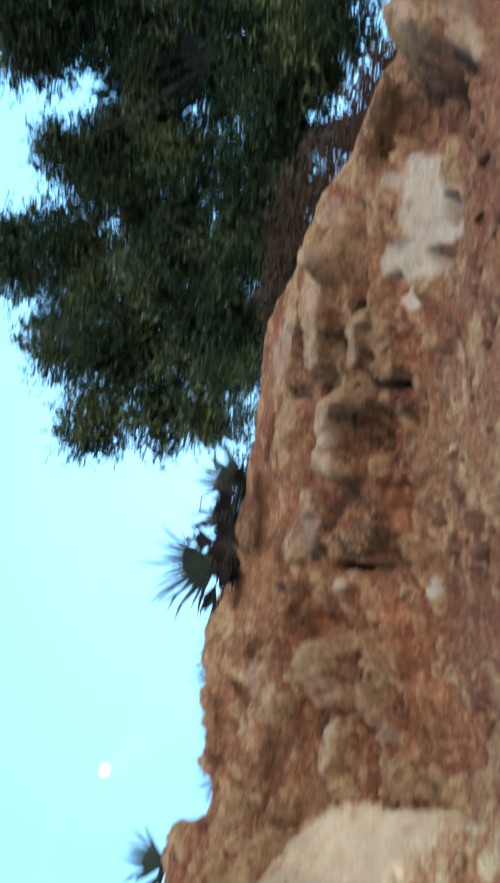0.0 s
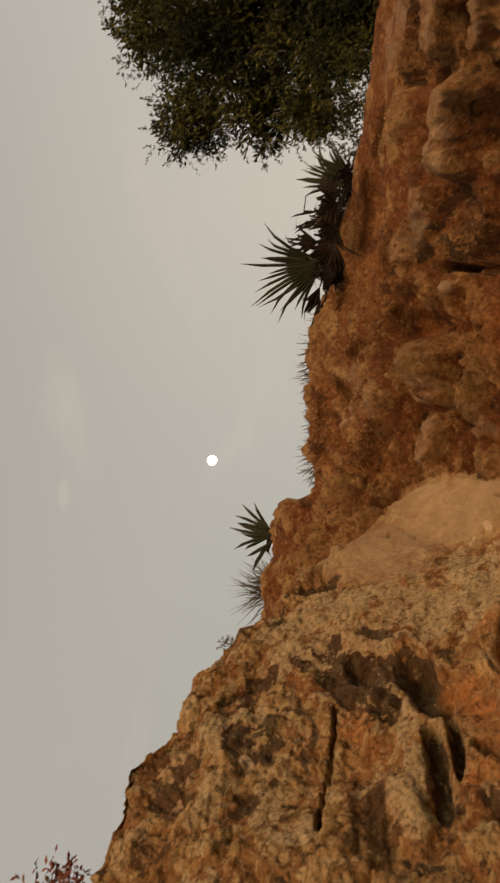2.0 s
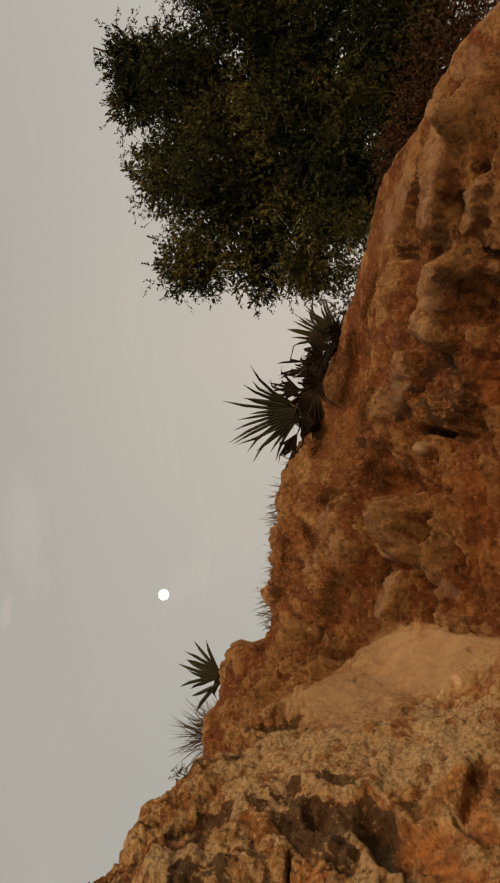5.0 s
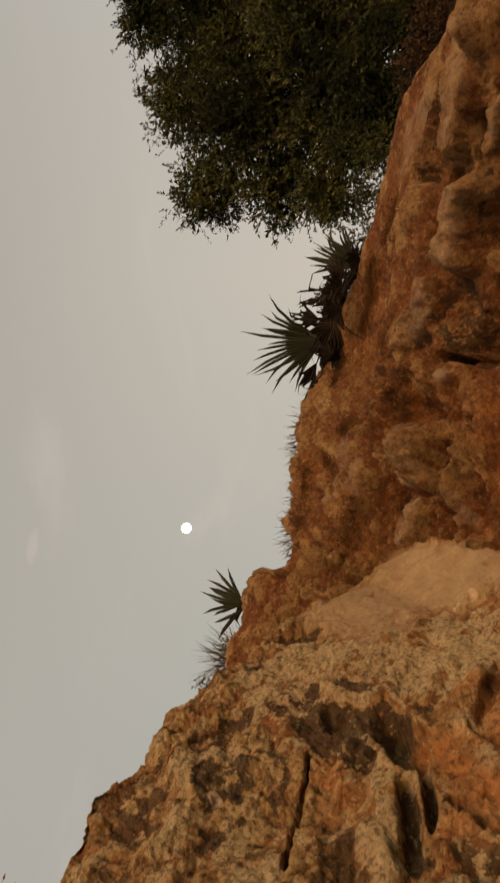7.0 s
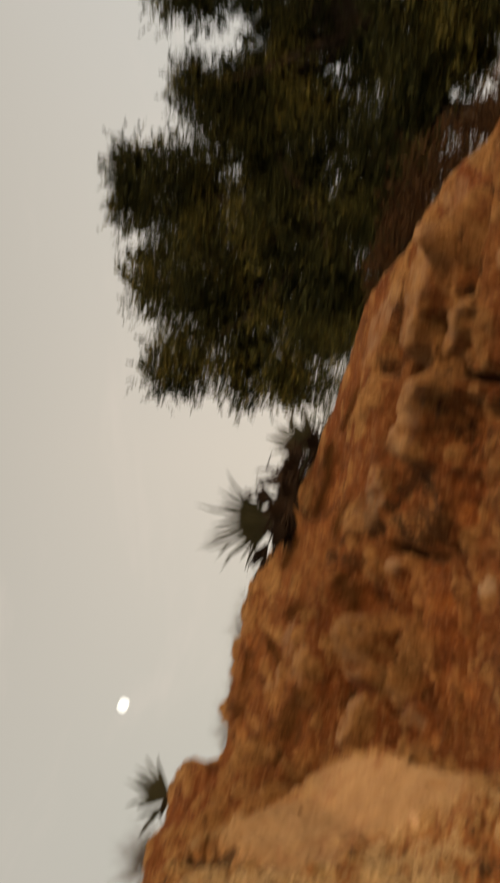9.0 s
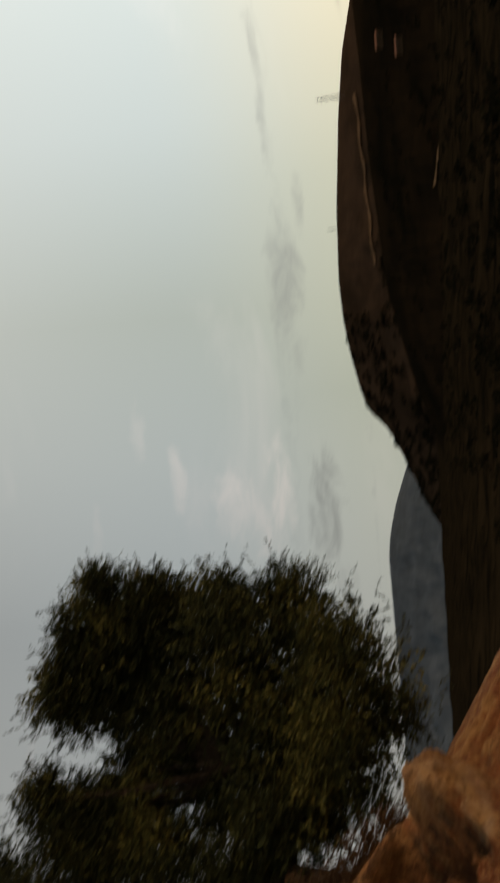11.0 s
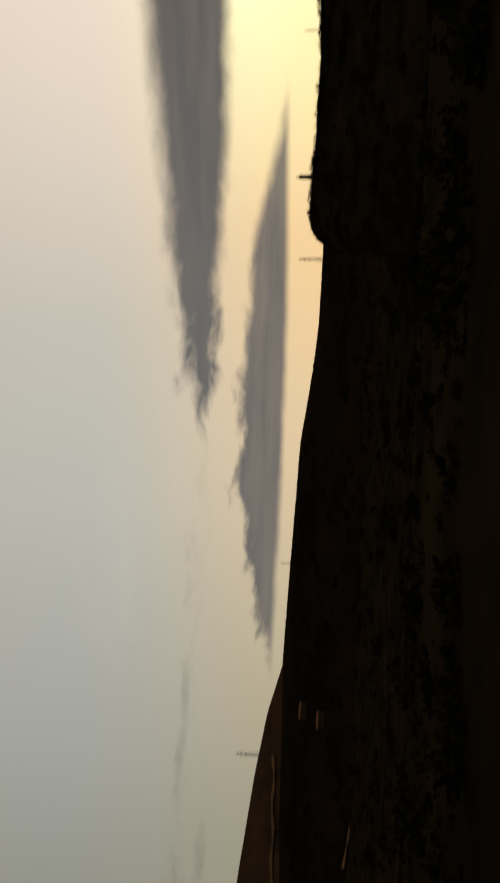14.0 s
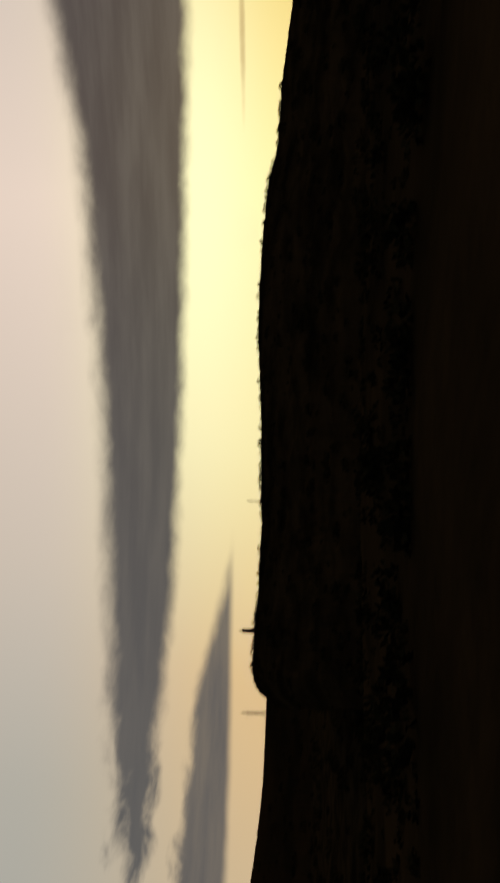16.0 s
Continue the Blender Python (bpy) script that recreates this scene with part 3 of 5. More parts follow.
# thick rounded beds that follow the lip, with soft seams between them
bed = fractal(np.stack([np.repeat(bank_az[:, None] * 0.045, len(vv), 1).ravel(), np.full(len(flatp), 3.3), (V2 * 10.5).ravel() + 0.35 * fractal(flatp * 0.8, 2, 58)], 1), 2, 59, 0.5)
bedded = np.clip((bank_az[:, None] - 3) / 7, 0.25, 1) * np.clip((V2 - 0.5) / 0.1, 0, 1) * np.clip((0.9 - V2) / 0.03, 0, 1)
disp = disp * (1 - 0.35 * bedded) + 0.13 * bedded * np.tanh(3.5 * shape(bed))
clast = np.clip(0.3 * bedded * np.tanh(3 * shape(bed)) + 0.25 + 0.9 * (shape(mid) - 0.45) + gravelly * 0.7 * (shape(nodule) - 0.5) + 0.35 * gravelly * (shape(pebble) - 0.5) + 0.35 * (shape(big) - 0.45), 0, 1)
disp += talus * (0.05 * shape(fractal(flatp * 2.2, 4, 61, 0.6)) + 0.03 * shape(billow(flatp * 8, 2, 63)))
# ribs, clefts, hollows and scars: from and to (compass angle, elevation), half width, depth (m), redness, paleness
# (scars, proud ribs), darkness (earth, and shade painted into clefts and hollows)
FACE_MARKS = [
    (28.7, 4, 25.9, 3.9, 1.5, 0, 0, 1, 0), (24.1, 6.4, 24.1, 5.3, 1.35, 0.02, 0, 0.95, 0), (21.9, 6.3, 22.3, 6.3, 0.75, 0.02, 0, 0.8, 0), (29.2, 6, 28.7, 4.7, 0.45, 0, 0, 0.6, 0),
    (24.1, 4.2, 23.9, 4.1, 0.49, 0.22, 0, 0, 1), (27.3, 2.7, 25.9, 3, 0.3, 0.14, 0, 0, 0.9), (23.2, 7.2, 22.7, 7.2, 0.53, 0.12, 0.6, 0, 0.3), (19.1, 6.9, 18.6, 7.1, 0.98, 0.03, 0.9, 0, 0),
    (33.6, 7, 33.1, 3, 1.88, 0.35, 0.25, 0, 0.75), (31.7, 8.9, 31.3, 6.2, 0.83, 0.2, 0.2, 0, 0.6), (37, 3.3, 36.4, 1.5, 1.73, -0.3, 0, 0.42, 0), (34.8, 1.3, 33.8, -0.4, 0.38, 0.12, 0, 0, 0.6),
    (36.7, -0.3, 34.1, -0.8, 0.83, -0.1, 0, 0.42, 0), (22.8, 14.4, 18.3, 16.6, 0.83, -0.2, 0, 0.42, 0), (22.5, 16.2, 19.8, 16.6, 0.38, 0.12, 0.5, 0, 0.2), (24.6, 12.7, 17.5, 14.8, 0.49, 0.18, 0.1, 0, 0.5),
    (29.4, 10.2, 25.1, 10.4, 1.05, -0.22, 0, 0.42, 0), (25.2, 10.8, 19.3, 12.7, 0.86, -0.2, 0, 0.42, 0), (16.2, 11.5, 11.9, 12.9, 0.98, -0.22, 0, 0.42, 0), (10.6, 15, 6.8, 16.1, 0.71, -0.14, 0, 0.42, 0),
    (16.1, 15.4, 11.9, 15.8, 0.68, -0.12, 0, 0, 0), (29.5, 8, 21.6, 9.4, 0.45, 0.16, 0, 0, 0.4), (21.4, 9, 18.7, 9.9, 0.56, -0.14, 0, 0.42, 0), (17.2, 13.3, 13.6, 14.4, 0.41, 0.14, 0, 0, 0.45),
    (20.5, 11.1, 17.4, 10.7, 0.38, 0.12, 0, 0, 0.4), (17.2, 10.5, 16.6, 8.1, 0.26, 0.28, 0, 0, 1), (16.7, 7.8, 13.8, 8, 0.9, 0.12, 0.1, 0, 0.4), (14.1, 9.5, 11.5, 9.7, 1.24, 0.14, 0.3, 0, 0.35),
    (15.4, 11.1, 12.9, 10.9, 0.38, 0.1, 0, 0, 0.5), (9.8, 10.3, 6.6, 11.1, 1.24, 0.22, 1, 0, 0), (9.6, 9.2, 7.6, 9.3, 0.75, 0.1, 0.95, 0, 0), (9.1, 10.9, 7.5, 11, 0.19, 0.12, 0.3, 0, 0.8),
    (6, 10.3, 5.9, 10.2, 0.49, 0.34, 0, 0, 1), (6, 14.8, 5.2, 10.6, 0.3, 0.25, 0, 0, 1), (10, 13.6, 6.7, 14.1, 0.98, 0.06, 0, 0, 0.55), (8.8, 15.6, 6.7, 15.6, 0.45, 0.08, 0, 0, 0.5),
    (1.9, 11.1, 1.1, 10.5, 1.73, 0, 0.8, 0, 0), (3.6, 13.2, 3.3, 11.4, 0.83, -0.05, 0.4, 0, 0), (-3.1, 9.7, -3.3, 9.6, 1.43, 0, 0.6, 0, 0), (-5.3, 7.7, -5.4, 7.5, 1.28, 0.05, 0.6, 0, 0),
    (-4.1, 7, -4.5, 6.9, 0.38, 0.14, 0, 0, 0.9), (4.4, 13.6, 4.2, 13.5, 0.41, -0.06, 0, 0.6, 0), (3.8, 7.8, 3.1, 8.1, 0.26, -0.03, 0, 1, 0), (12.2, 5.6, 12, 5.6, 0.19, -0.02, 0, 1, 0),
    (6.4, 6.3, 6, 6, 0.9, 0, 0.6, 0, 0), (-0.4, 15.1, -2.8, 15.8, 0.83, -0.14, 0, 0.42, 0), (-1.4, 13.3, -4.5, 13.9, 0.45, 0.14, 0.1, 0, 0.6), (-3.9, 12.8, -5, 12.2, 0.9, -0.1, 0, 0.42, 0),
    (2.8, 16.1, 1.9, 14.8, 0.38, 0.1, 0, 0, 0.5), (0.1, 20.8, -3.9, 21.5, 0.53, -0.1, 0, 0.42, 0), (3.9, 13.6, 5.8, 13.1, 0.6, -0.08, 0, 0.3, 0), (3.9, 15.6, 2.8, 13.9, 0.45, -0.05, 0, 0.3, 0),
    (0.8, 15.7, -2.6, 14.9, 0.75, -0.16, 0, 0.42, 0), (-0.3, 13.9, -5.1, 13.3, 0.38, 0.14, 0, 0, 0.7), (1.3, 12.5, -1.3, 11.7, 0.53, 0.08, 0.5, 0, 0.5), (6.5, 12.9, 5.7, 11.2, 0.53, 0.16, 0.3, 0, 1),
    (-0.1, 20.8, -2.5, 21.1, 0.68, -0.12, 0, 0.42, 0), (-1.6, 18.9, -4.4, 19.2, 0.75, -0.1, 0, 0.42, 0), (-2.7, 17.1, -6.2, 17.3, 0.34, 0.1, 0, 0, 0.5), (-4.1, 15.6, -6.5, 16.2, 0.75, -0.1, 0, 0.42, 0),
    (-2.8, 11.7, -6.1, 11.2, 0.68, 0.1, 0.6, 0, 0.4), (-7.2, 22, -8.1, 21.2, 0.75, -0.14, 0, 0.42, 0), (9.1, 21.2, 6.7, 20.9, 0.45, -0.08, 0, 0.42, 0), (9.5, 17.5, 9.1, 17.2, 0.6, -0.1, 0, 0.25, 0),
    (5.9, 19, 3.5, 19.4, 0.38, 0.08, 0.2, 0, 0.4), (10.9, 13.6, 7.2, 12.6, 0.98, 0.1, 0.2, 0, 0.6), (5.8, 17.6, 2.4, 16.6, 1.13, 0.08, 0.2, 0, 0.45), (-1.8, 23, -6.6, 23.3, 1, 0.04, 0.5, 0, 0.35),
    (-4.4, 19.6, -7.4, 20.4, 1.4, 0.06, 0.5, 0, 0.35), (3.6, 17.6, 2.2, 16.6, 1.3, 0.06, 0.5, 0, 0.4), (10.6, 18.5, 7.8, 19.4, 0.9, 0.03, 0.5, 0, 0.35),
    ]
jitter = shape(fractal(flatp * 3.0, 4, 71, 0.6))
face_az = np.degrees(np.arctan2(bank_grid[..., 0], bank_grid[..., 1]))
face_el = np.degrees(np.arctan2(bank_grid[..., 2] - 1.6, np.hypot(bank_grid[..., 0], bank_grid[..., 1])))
scored, (red, pale, bank_shade_stain) = stroke(FACE_MARKS, face_az, face_el, jitter, np.clip((0.885 - V2) / 0.06, 0, 1) * (V2 > 0.28), 3)
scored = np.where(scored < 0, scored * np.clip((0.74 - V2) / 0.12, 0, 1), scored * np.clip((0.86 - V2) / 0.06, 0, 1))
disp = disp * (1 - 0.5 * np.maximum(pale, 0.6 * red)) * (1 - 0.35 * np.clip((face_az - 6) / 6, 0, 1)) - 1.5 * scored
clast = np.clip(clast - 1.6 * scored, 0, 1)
red = np.maximum(red, 0.55 * np.clip(shape(fractal(flatp * 0.9 + 5, 3, 77)) * 1.6 - 0.2, 0, 1) * face)
bank_grid = bank_grid + bn * disp[..., None]
tagged(sheet("cliff", bank_grid, CLIFF, masks={"red": red, "pale": pale, "clast": clast, "shade_stain": bank_shade_stain}), "weathered tan and rust-red rock bank with a rubble slope", "cliff", kind="structure")

# ---- the near boulder ----
# its crest: compass angle, elevation, level distance
CREST = [(-75, 33.65, 1.42), (-50, 33.65, 1.47), (-34.77, 33.92, 1.53), (-32.89, 33.87, 1.55), (-28.91, 33.87, 1.63), (-27.52, 33.72, 1.68), (-26.0, 31.98, 1.74), (-25.42, 31.23, 1.77), (-23.05, 30.16, 1.85), (-21.65, 30.01, 1.92), (-20.97, 29.78, 1.95), (-19.11, 27.89, 2.04), (-17.0, 25.16, 2.13), (-14.74, 24.28, 2.22), (-12.79, 23.32, 2.33), (-11.75, 22.03, 2.39), (-9.49, 18.95, 2.58), (-7.5, 16.13, 2.59), (-7.1, 13.3, 2.51), (-7.4, 10.0, 2.42), (-8.1, 0.0, 2.28), (-9, -20, 2.17)]
nb = 610
crest_pts = np.array([spot(*c) for c in CREST])
leng = np.concatenate([[0], np.cumsum(np.linalg.norm(np.diff(crest_pts, axis=0), axis=1))])
seen_from, seen_to = leng[1] + 0.2 * (leng[2] - leng[1]), leng[-3]
s_at = np.concatenate([np.linspace(0, seen_from, 50, endpoint=False), np.linspace(seen_from, seen_to, nb - 90, endpoint=False), np.linspace(seen_to, leng[-1], 40)])
crest_line = np.stack([np.interp(s_at, leng, crest_pts[:, k]) for k in range(3)], 1)
crest_line = np.stack([np.convolve(np.pad(crest_line[:, k], 4, mode="edge"), np.ones(9) / 9, "valid") for k in range(3)], 1)
frac = s_at / leng[-1]
ca = np.arctan2(crest_line[:, 0], crest_line[:, 1])
foot_a = np.radians(np.interp(frac, [0, 0.35, 1], [-80, -38, -15]))
foot_r = np.interp(frac, [0, 0.3, 0.6, 1], [1.15, 1.2, 1.35, 1.5])
foot_line = np.stack([np.sin(foot_a) * foot_r, np.cos(foot_a) * foot_r, np.full(nb, -0.1)], 1)
away = np.stack([np.sin(ca - 0.5), np.cos(ca - 0.5), 0 * ca], 1)
back1 = crest_line + away * 0.5 + np.array([0, 0, -0.1])
back2 = crest_line + away * 1.3
back2[:, 2] = np.minimum(crest_line[:, 2] - 0.6, 1.0)
back3 = crest_line + away * 1.5
back3[:, 2] = -0.2
mid_line = crest_line * 0.45 + foot_line * 0.55
mid_line[:, 2] = crest_line[:, 2] * 0.62 + foot_line[:, 2] * 0.38
toward = -np.stack([mid_line[:, 0], mid_line[:, 1], 0 * ca], 1)
mid_line = mid_line + toward / np.linalg.norm(toward, axis=1, keepdims=True) * 0.05
vb = np.concatenate([np.linspace(0, 1.1, 50, endpoint=False), np.linspace(1.1, 2.06, 330, endpoint=False), np.linspace(2.06, 5, 36)])
lines = [foot_line, mid_line, crest_line, back1, back2, back3]
bg = np.zeros((nb, len(vb), 3))
for k, v in enumerate(vb):
    j = min(int(v), 4)
    bg[:, k] = lines[j] * (1 - (v - j)) + lines[j + 1] * (v - j)
bg = np.stack([bank_blur(bg[..., k], 9) for k in range(3)], -1)
rn = normals(bg)
fp = bg.reshape(-1, 3) / 1.35
like = lambda x: x.reshape(nb, len(vb))
az_b = np.degrees(np.arctan2(bg[..., 0], bg[..., 1]))
el_b = np.degrees(np.arctan2(bg[..., 2] - 1.6, np.hypot(bg[..., 0], bg[..., 1])))
drift = like(fractal(fp * 6, 3, 81))
wob = like(fractal(fp * 9, 4, 95, 0.6))
front = (np.repeat(vb[None], nb, 0) < 2.0)
# clefts, hollows, crusts and the bare slab: from and to (compass angle, elevation), half width, depth (m), red, pale,
# dark lichen with shade painted into clefts, pale lichen, bare
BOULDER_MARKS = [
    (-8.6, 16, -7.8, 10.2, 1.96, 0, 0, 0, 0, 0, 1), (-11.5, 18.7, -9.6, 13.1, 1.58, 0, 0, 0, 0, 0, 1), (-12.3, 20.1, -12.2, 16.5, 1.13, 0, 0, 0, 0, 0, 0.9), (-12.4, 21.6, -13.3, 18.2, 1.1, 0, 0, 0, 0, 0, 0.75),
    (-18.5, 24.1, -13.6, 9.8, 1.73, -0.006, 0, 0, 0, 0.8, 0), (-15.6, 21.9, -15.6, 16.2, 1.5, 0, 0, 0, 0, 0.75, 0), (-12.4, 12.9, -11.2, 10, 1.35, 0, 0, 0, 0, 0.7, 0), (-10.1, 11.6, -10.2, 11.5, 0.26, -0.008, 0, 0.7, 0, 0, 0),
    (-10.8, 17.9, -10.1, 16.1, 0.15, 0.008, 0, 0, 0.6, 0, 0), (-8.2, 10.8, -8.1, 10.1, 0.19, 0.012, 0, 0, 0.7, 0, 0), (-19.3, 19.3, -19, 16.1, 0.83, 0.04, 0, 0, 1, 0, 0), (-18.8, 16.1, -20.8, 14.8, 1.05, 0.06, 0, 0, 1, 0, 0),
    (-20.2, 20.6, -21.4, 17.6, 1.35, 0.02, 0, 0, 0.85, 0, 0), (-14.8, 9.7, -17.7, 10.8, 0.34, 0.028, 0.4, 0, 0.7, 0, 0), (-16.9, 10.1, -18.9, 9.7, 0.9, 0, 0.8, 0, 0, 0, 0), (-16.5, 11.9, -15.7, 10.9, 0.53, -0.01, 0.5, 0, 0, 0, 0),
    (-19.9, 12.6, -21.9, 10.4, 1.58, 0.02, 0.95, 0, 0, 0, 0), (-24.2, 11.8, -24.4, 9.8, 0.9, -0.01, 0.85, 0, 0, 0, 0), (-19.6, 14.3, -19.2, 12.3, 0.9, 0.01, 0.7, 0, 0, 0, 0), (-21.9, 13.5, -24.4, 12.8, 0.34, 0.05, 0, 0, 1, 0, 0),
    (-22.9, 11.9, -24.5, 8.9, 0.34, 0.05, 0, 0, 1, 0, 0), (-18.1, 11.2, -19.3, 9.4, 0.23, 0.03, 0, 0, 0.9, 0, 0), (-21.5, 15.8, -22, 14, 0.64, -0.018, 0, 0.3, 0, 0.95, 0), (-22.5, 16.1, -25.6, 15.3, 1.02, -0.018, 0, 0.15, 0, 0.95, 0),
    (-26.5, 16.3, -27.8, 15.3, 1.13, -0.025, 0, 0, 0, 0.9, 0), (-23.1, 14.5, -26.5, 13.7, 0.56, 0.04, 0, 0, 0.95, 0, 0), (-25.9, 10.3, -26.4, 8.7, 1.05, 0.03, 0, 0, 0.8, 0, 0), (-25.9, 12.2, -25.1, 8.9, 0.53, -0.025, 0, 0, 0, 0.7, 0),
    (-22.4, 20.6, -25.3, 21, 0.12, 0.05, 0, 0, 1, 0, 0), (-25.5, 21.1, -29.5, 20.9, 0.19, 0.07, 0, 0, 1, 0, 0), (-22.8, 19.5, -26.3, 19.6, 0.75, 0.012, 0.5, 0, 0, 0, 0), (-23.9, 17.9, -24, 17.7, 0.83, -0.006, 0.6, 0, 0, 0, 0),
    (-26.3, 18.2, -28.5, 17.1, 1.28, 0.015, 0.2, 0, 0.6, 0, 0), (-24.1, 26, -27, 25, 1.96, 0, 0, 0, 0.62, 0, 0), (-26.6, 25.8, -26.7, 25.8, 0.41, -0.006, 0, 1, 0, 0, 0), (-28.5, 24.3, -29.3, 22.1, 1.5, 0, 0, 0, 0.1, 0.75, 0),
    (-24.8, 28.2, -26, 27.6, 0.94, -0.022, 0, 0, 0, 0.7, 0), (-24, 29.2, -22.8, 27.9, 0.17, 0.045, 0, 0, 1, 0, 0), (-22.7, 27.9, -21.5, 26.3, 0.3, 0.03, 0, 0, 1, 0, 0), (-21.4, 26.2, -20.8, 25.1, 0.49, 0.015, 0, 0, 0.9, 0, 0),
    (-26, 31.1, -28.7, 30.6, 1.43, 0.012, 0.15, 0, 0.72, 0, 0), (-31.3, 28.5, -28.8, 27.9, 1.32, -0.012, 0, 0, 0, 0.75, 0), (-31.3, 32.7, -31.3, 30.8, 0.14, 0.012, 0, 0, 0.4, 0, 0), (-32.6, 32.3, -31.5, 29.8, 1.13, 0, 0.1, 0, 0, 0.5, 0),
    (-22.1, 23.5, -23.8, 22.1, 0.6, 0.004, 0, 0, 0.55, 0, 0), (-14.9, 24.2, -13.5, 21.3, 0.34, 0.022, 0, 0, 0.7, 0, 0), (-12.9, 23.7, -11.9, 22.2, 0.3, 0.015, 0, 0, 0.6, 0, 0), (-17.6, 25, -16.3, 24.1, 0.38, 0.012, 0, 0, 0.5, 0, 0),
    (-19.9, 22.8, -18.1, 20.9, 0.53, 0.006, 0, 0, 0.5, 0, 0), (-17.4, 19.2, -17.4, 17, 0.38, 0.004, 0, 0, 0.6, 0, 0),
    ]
carved, (bred, bpale, bshade_stain, blichen, smooth_slab) = stroke(BOULDER_MARKS, az_b, el_b, wob, front, 5)
shelf = np.clip(np.maximum(smooth_slab, blichen * (el_b < 27)), 0, 1)
coarse = 1 - 0.4 * shelf - 0.52 * smooth_slab
wp = fp + 0.05 * np.stack([fractal(fp * 4, 2, s) for s in (84, 85, 86)], 1)
n1, n2 = cells(wp * np.array([13, 13, 19]), 89)
block = np.clip((n2 - n1) * 2.4, 0, 1) ** 0.5
n1, n2 = cells(wp * 44, 90)
grain = np.clip((n2 - n1) * 2.4, 0, 1) ** 0.6
n1, n2 = cells(wp * np.array([30, 30, 24]) + 0.6 * np.stack([fractal(fp * 12, 2, s) for s in (104, 105, 106)], 1), 94)
flake = np.clip((n2 - n1) * 1.8, 0, 1) ** 0.7
# broken faces: the broad relief falls into flat steps with sharp risers
swell = like(fractal(wp * np.array([2.6, 2.6, 4.2]), 3, 87, 0.5))
tread = swell * 4.5
rise = np.clip((tread - np.floor(tread) - 0.36) / 0.28, 0, 1)
steps = (np.floor(tread) + rise * rise * (3 - 2 * rise)) / 4.5
d = coarse * (0.022 * swell + 0.026 * steps + 0.007 * (like(block) - 0.55) + 0.003 * (like(grain) - 0.55) + 0.009 * like(fractal(fp * 20, 6, 88, 0.7)) + 0.004 * (like(flake) - 0.6))
d += 0.006 * like(fractal(fp * 14, 4, 91, 0.6)) * smooth_slab + 0.02 * like(fractal(fp * 2.5, 2, 92)) * smooth_slab
d -= 0.02 * smooth_slab * np.clip(0.16 - like(cells(wp * 5, 93)[0]), 0, 1) * 4
d -= 0.75 * carved
face_only = (1 - shelf) * front
# dark lichen over the rough face, on top of the painted cleft shade
bshade_stain = np.maximum(bshade_stain, 0.16 * face_only) * (1 - 0.8 * smooth_slab)
blichen = np.maximum(blichen * (1 - 0.7 * bshade_stain), 0.28 * face_only) * (1 - smooth_slab)
bclast = np.clip(0.2 + 0.8 * (like(block) - 0.45) + 0.5 * (like(grain) - 0.5) + 0.45 * smooth_slab + 0.5 * like(fractal(fp * 5, 3, 97)), 0, 1)
bg = bg + rn * (1.35 * d[..., None])
# close both ends of the boulder
ends = [np.repeat(bg[k].mean(0)[None], len(vb), 0)[None] for k in (0, -1)]
bg = np.concatenate([ends[0], bg, ends[1]])
boulder_masks = {"red": bred, "pale": bpale, "clast": bclast, "bare": 0.85 * smooth_slab, "shade_stain": bshade_stain, "lichen": blichen}
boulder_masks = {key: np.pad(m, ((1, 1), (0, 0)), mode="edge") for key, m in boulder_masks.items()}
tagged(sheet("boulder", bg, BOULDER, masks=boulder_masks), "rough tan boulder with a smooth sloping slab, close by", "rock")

# ---- leaves, twigs and tufts ----
rng = np.random.default_rng(7)


def unit(v):
    return v / np.maximum(np.linalg.norm(v, axis=-1, keepdims=True), 1e-9)


def leaf_mesh(name, base, axis, side, length, width, mat, parent=None, droop=0.0):
    """Many small pointed leaves as one mesh: rows of base, axis and side, with lengths and widths."""
    n = len(base)
    L, W = np.broadcast_to(length, n)[:, None], np.broadcast_to(width, n)[:, None]
    mid = base + axis * L * 0.5
    tip = base + axis * L - np.array([0, 0, 1.0]) * L * droop
    verts = np.stack([base, mid + side * W * 0.5, tip, mid - side * W * 0.5], 1).reshape(-1, 3)
    me = bpy.data.meshes.new(name)
    fill(me, verts, np.arange(4 * n).reshape(n, 4), False)
    me.materials.append(mat)
    ob = new(name, me)
    ob.parent = parent
    return ob


def sprays(centre, radius, twigs, leaves, twig_len, lift=0.25, squash=1.0, inner=0.35):
    """Bases, axes and sides of leaves on twigs that burst from a rounded clump."""
    d = unit(rng.normal(size=(twigs, 3)))
    r = radius * (inner + (1.02 - inner) * rng.random(twigs) ** 0.55)
    r = r * (1 + 0.22 * fractal(d * 1.7 + np.array(centre), 2, 5))
    start = np.array(centre) + d * r[:, None] * np.array([1, 1, squash])
    way = unit(d + 0.75 * rng.normal(size=(twigs, 3)) + np.array([0, 0, lift]))
    ln = twig_len * (0.6 + 0.8 * rng.random(twigs))
    k = (np.arange(leaves) + 0.5) / leaves
    base = start[:, None] + way[:, None] * (ln[:, None] * k[None])[..., None]
    base = base + np.array([0, 0, -1.0]) * (0.18 * ln[:, None] * k[None] ** 2)[..., None]
    axis = unit(way[:, None] * 0.8 + 0.75 * rng.normal(size=(twigs, leaves, 3)))
    base, axis = base.reshape(-1, 3), axis.reshape(-1, 3)
    side = unit(np.cross(axis, rng.normal(size=axis.shape)))
    return base, axis, side


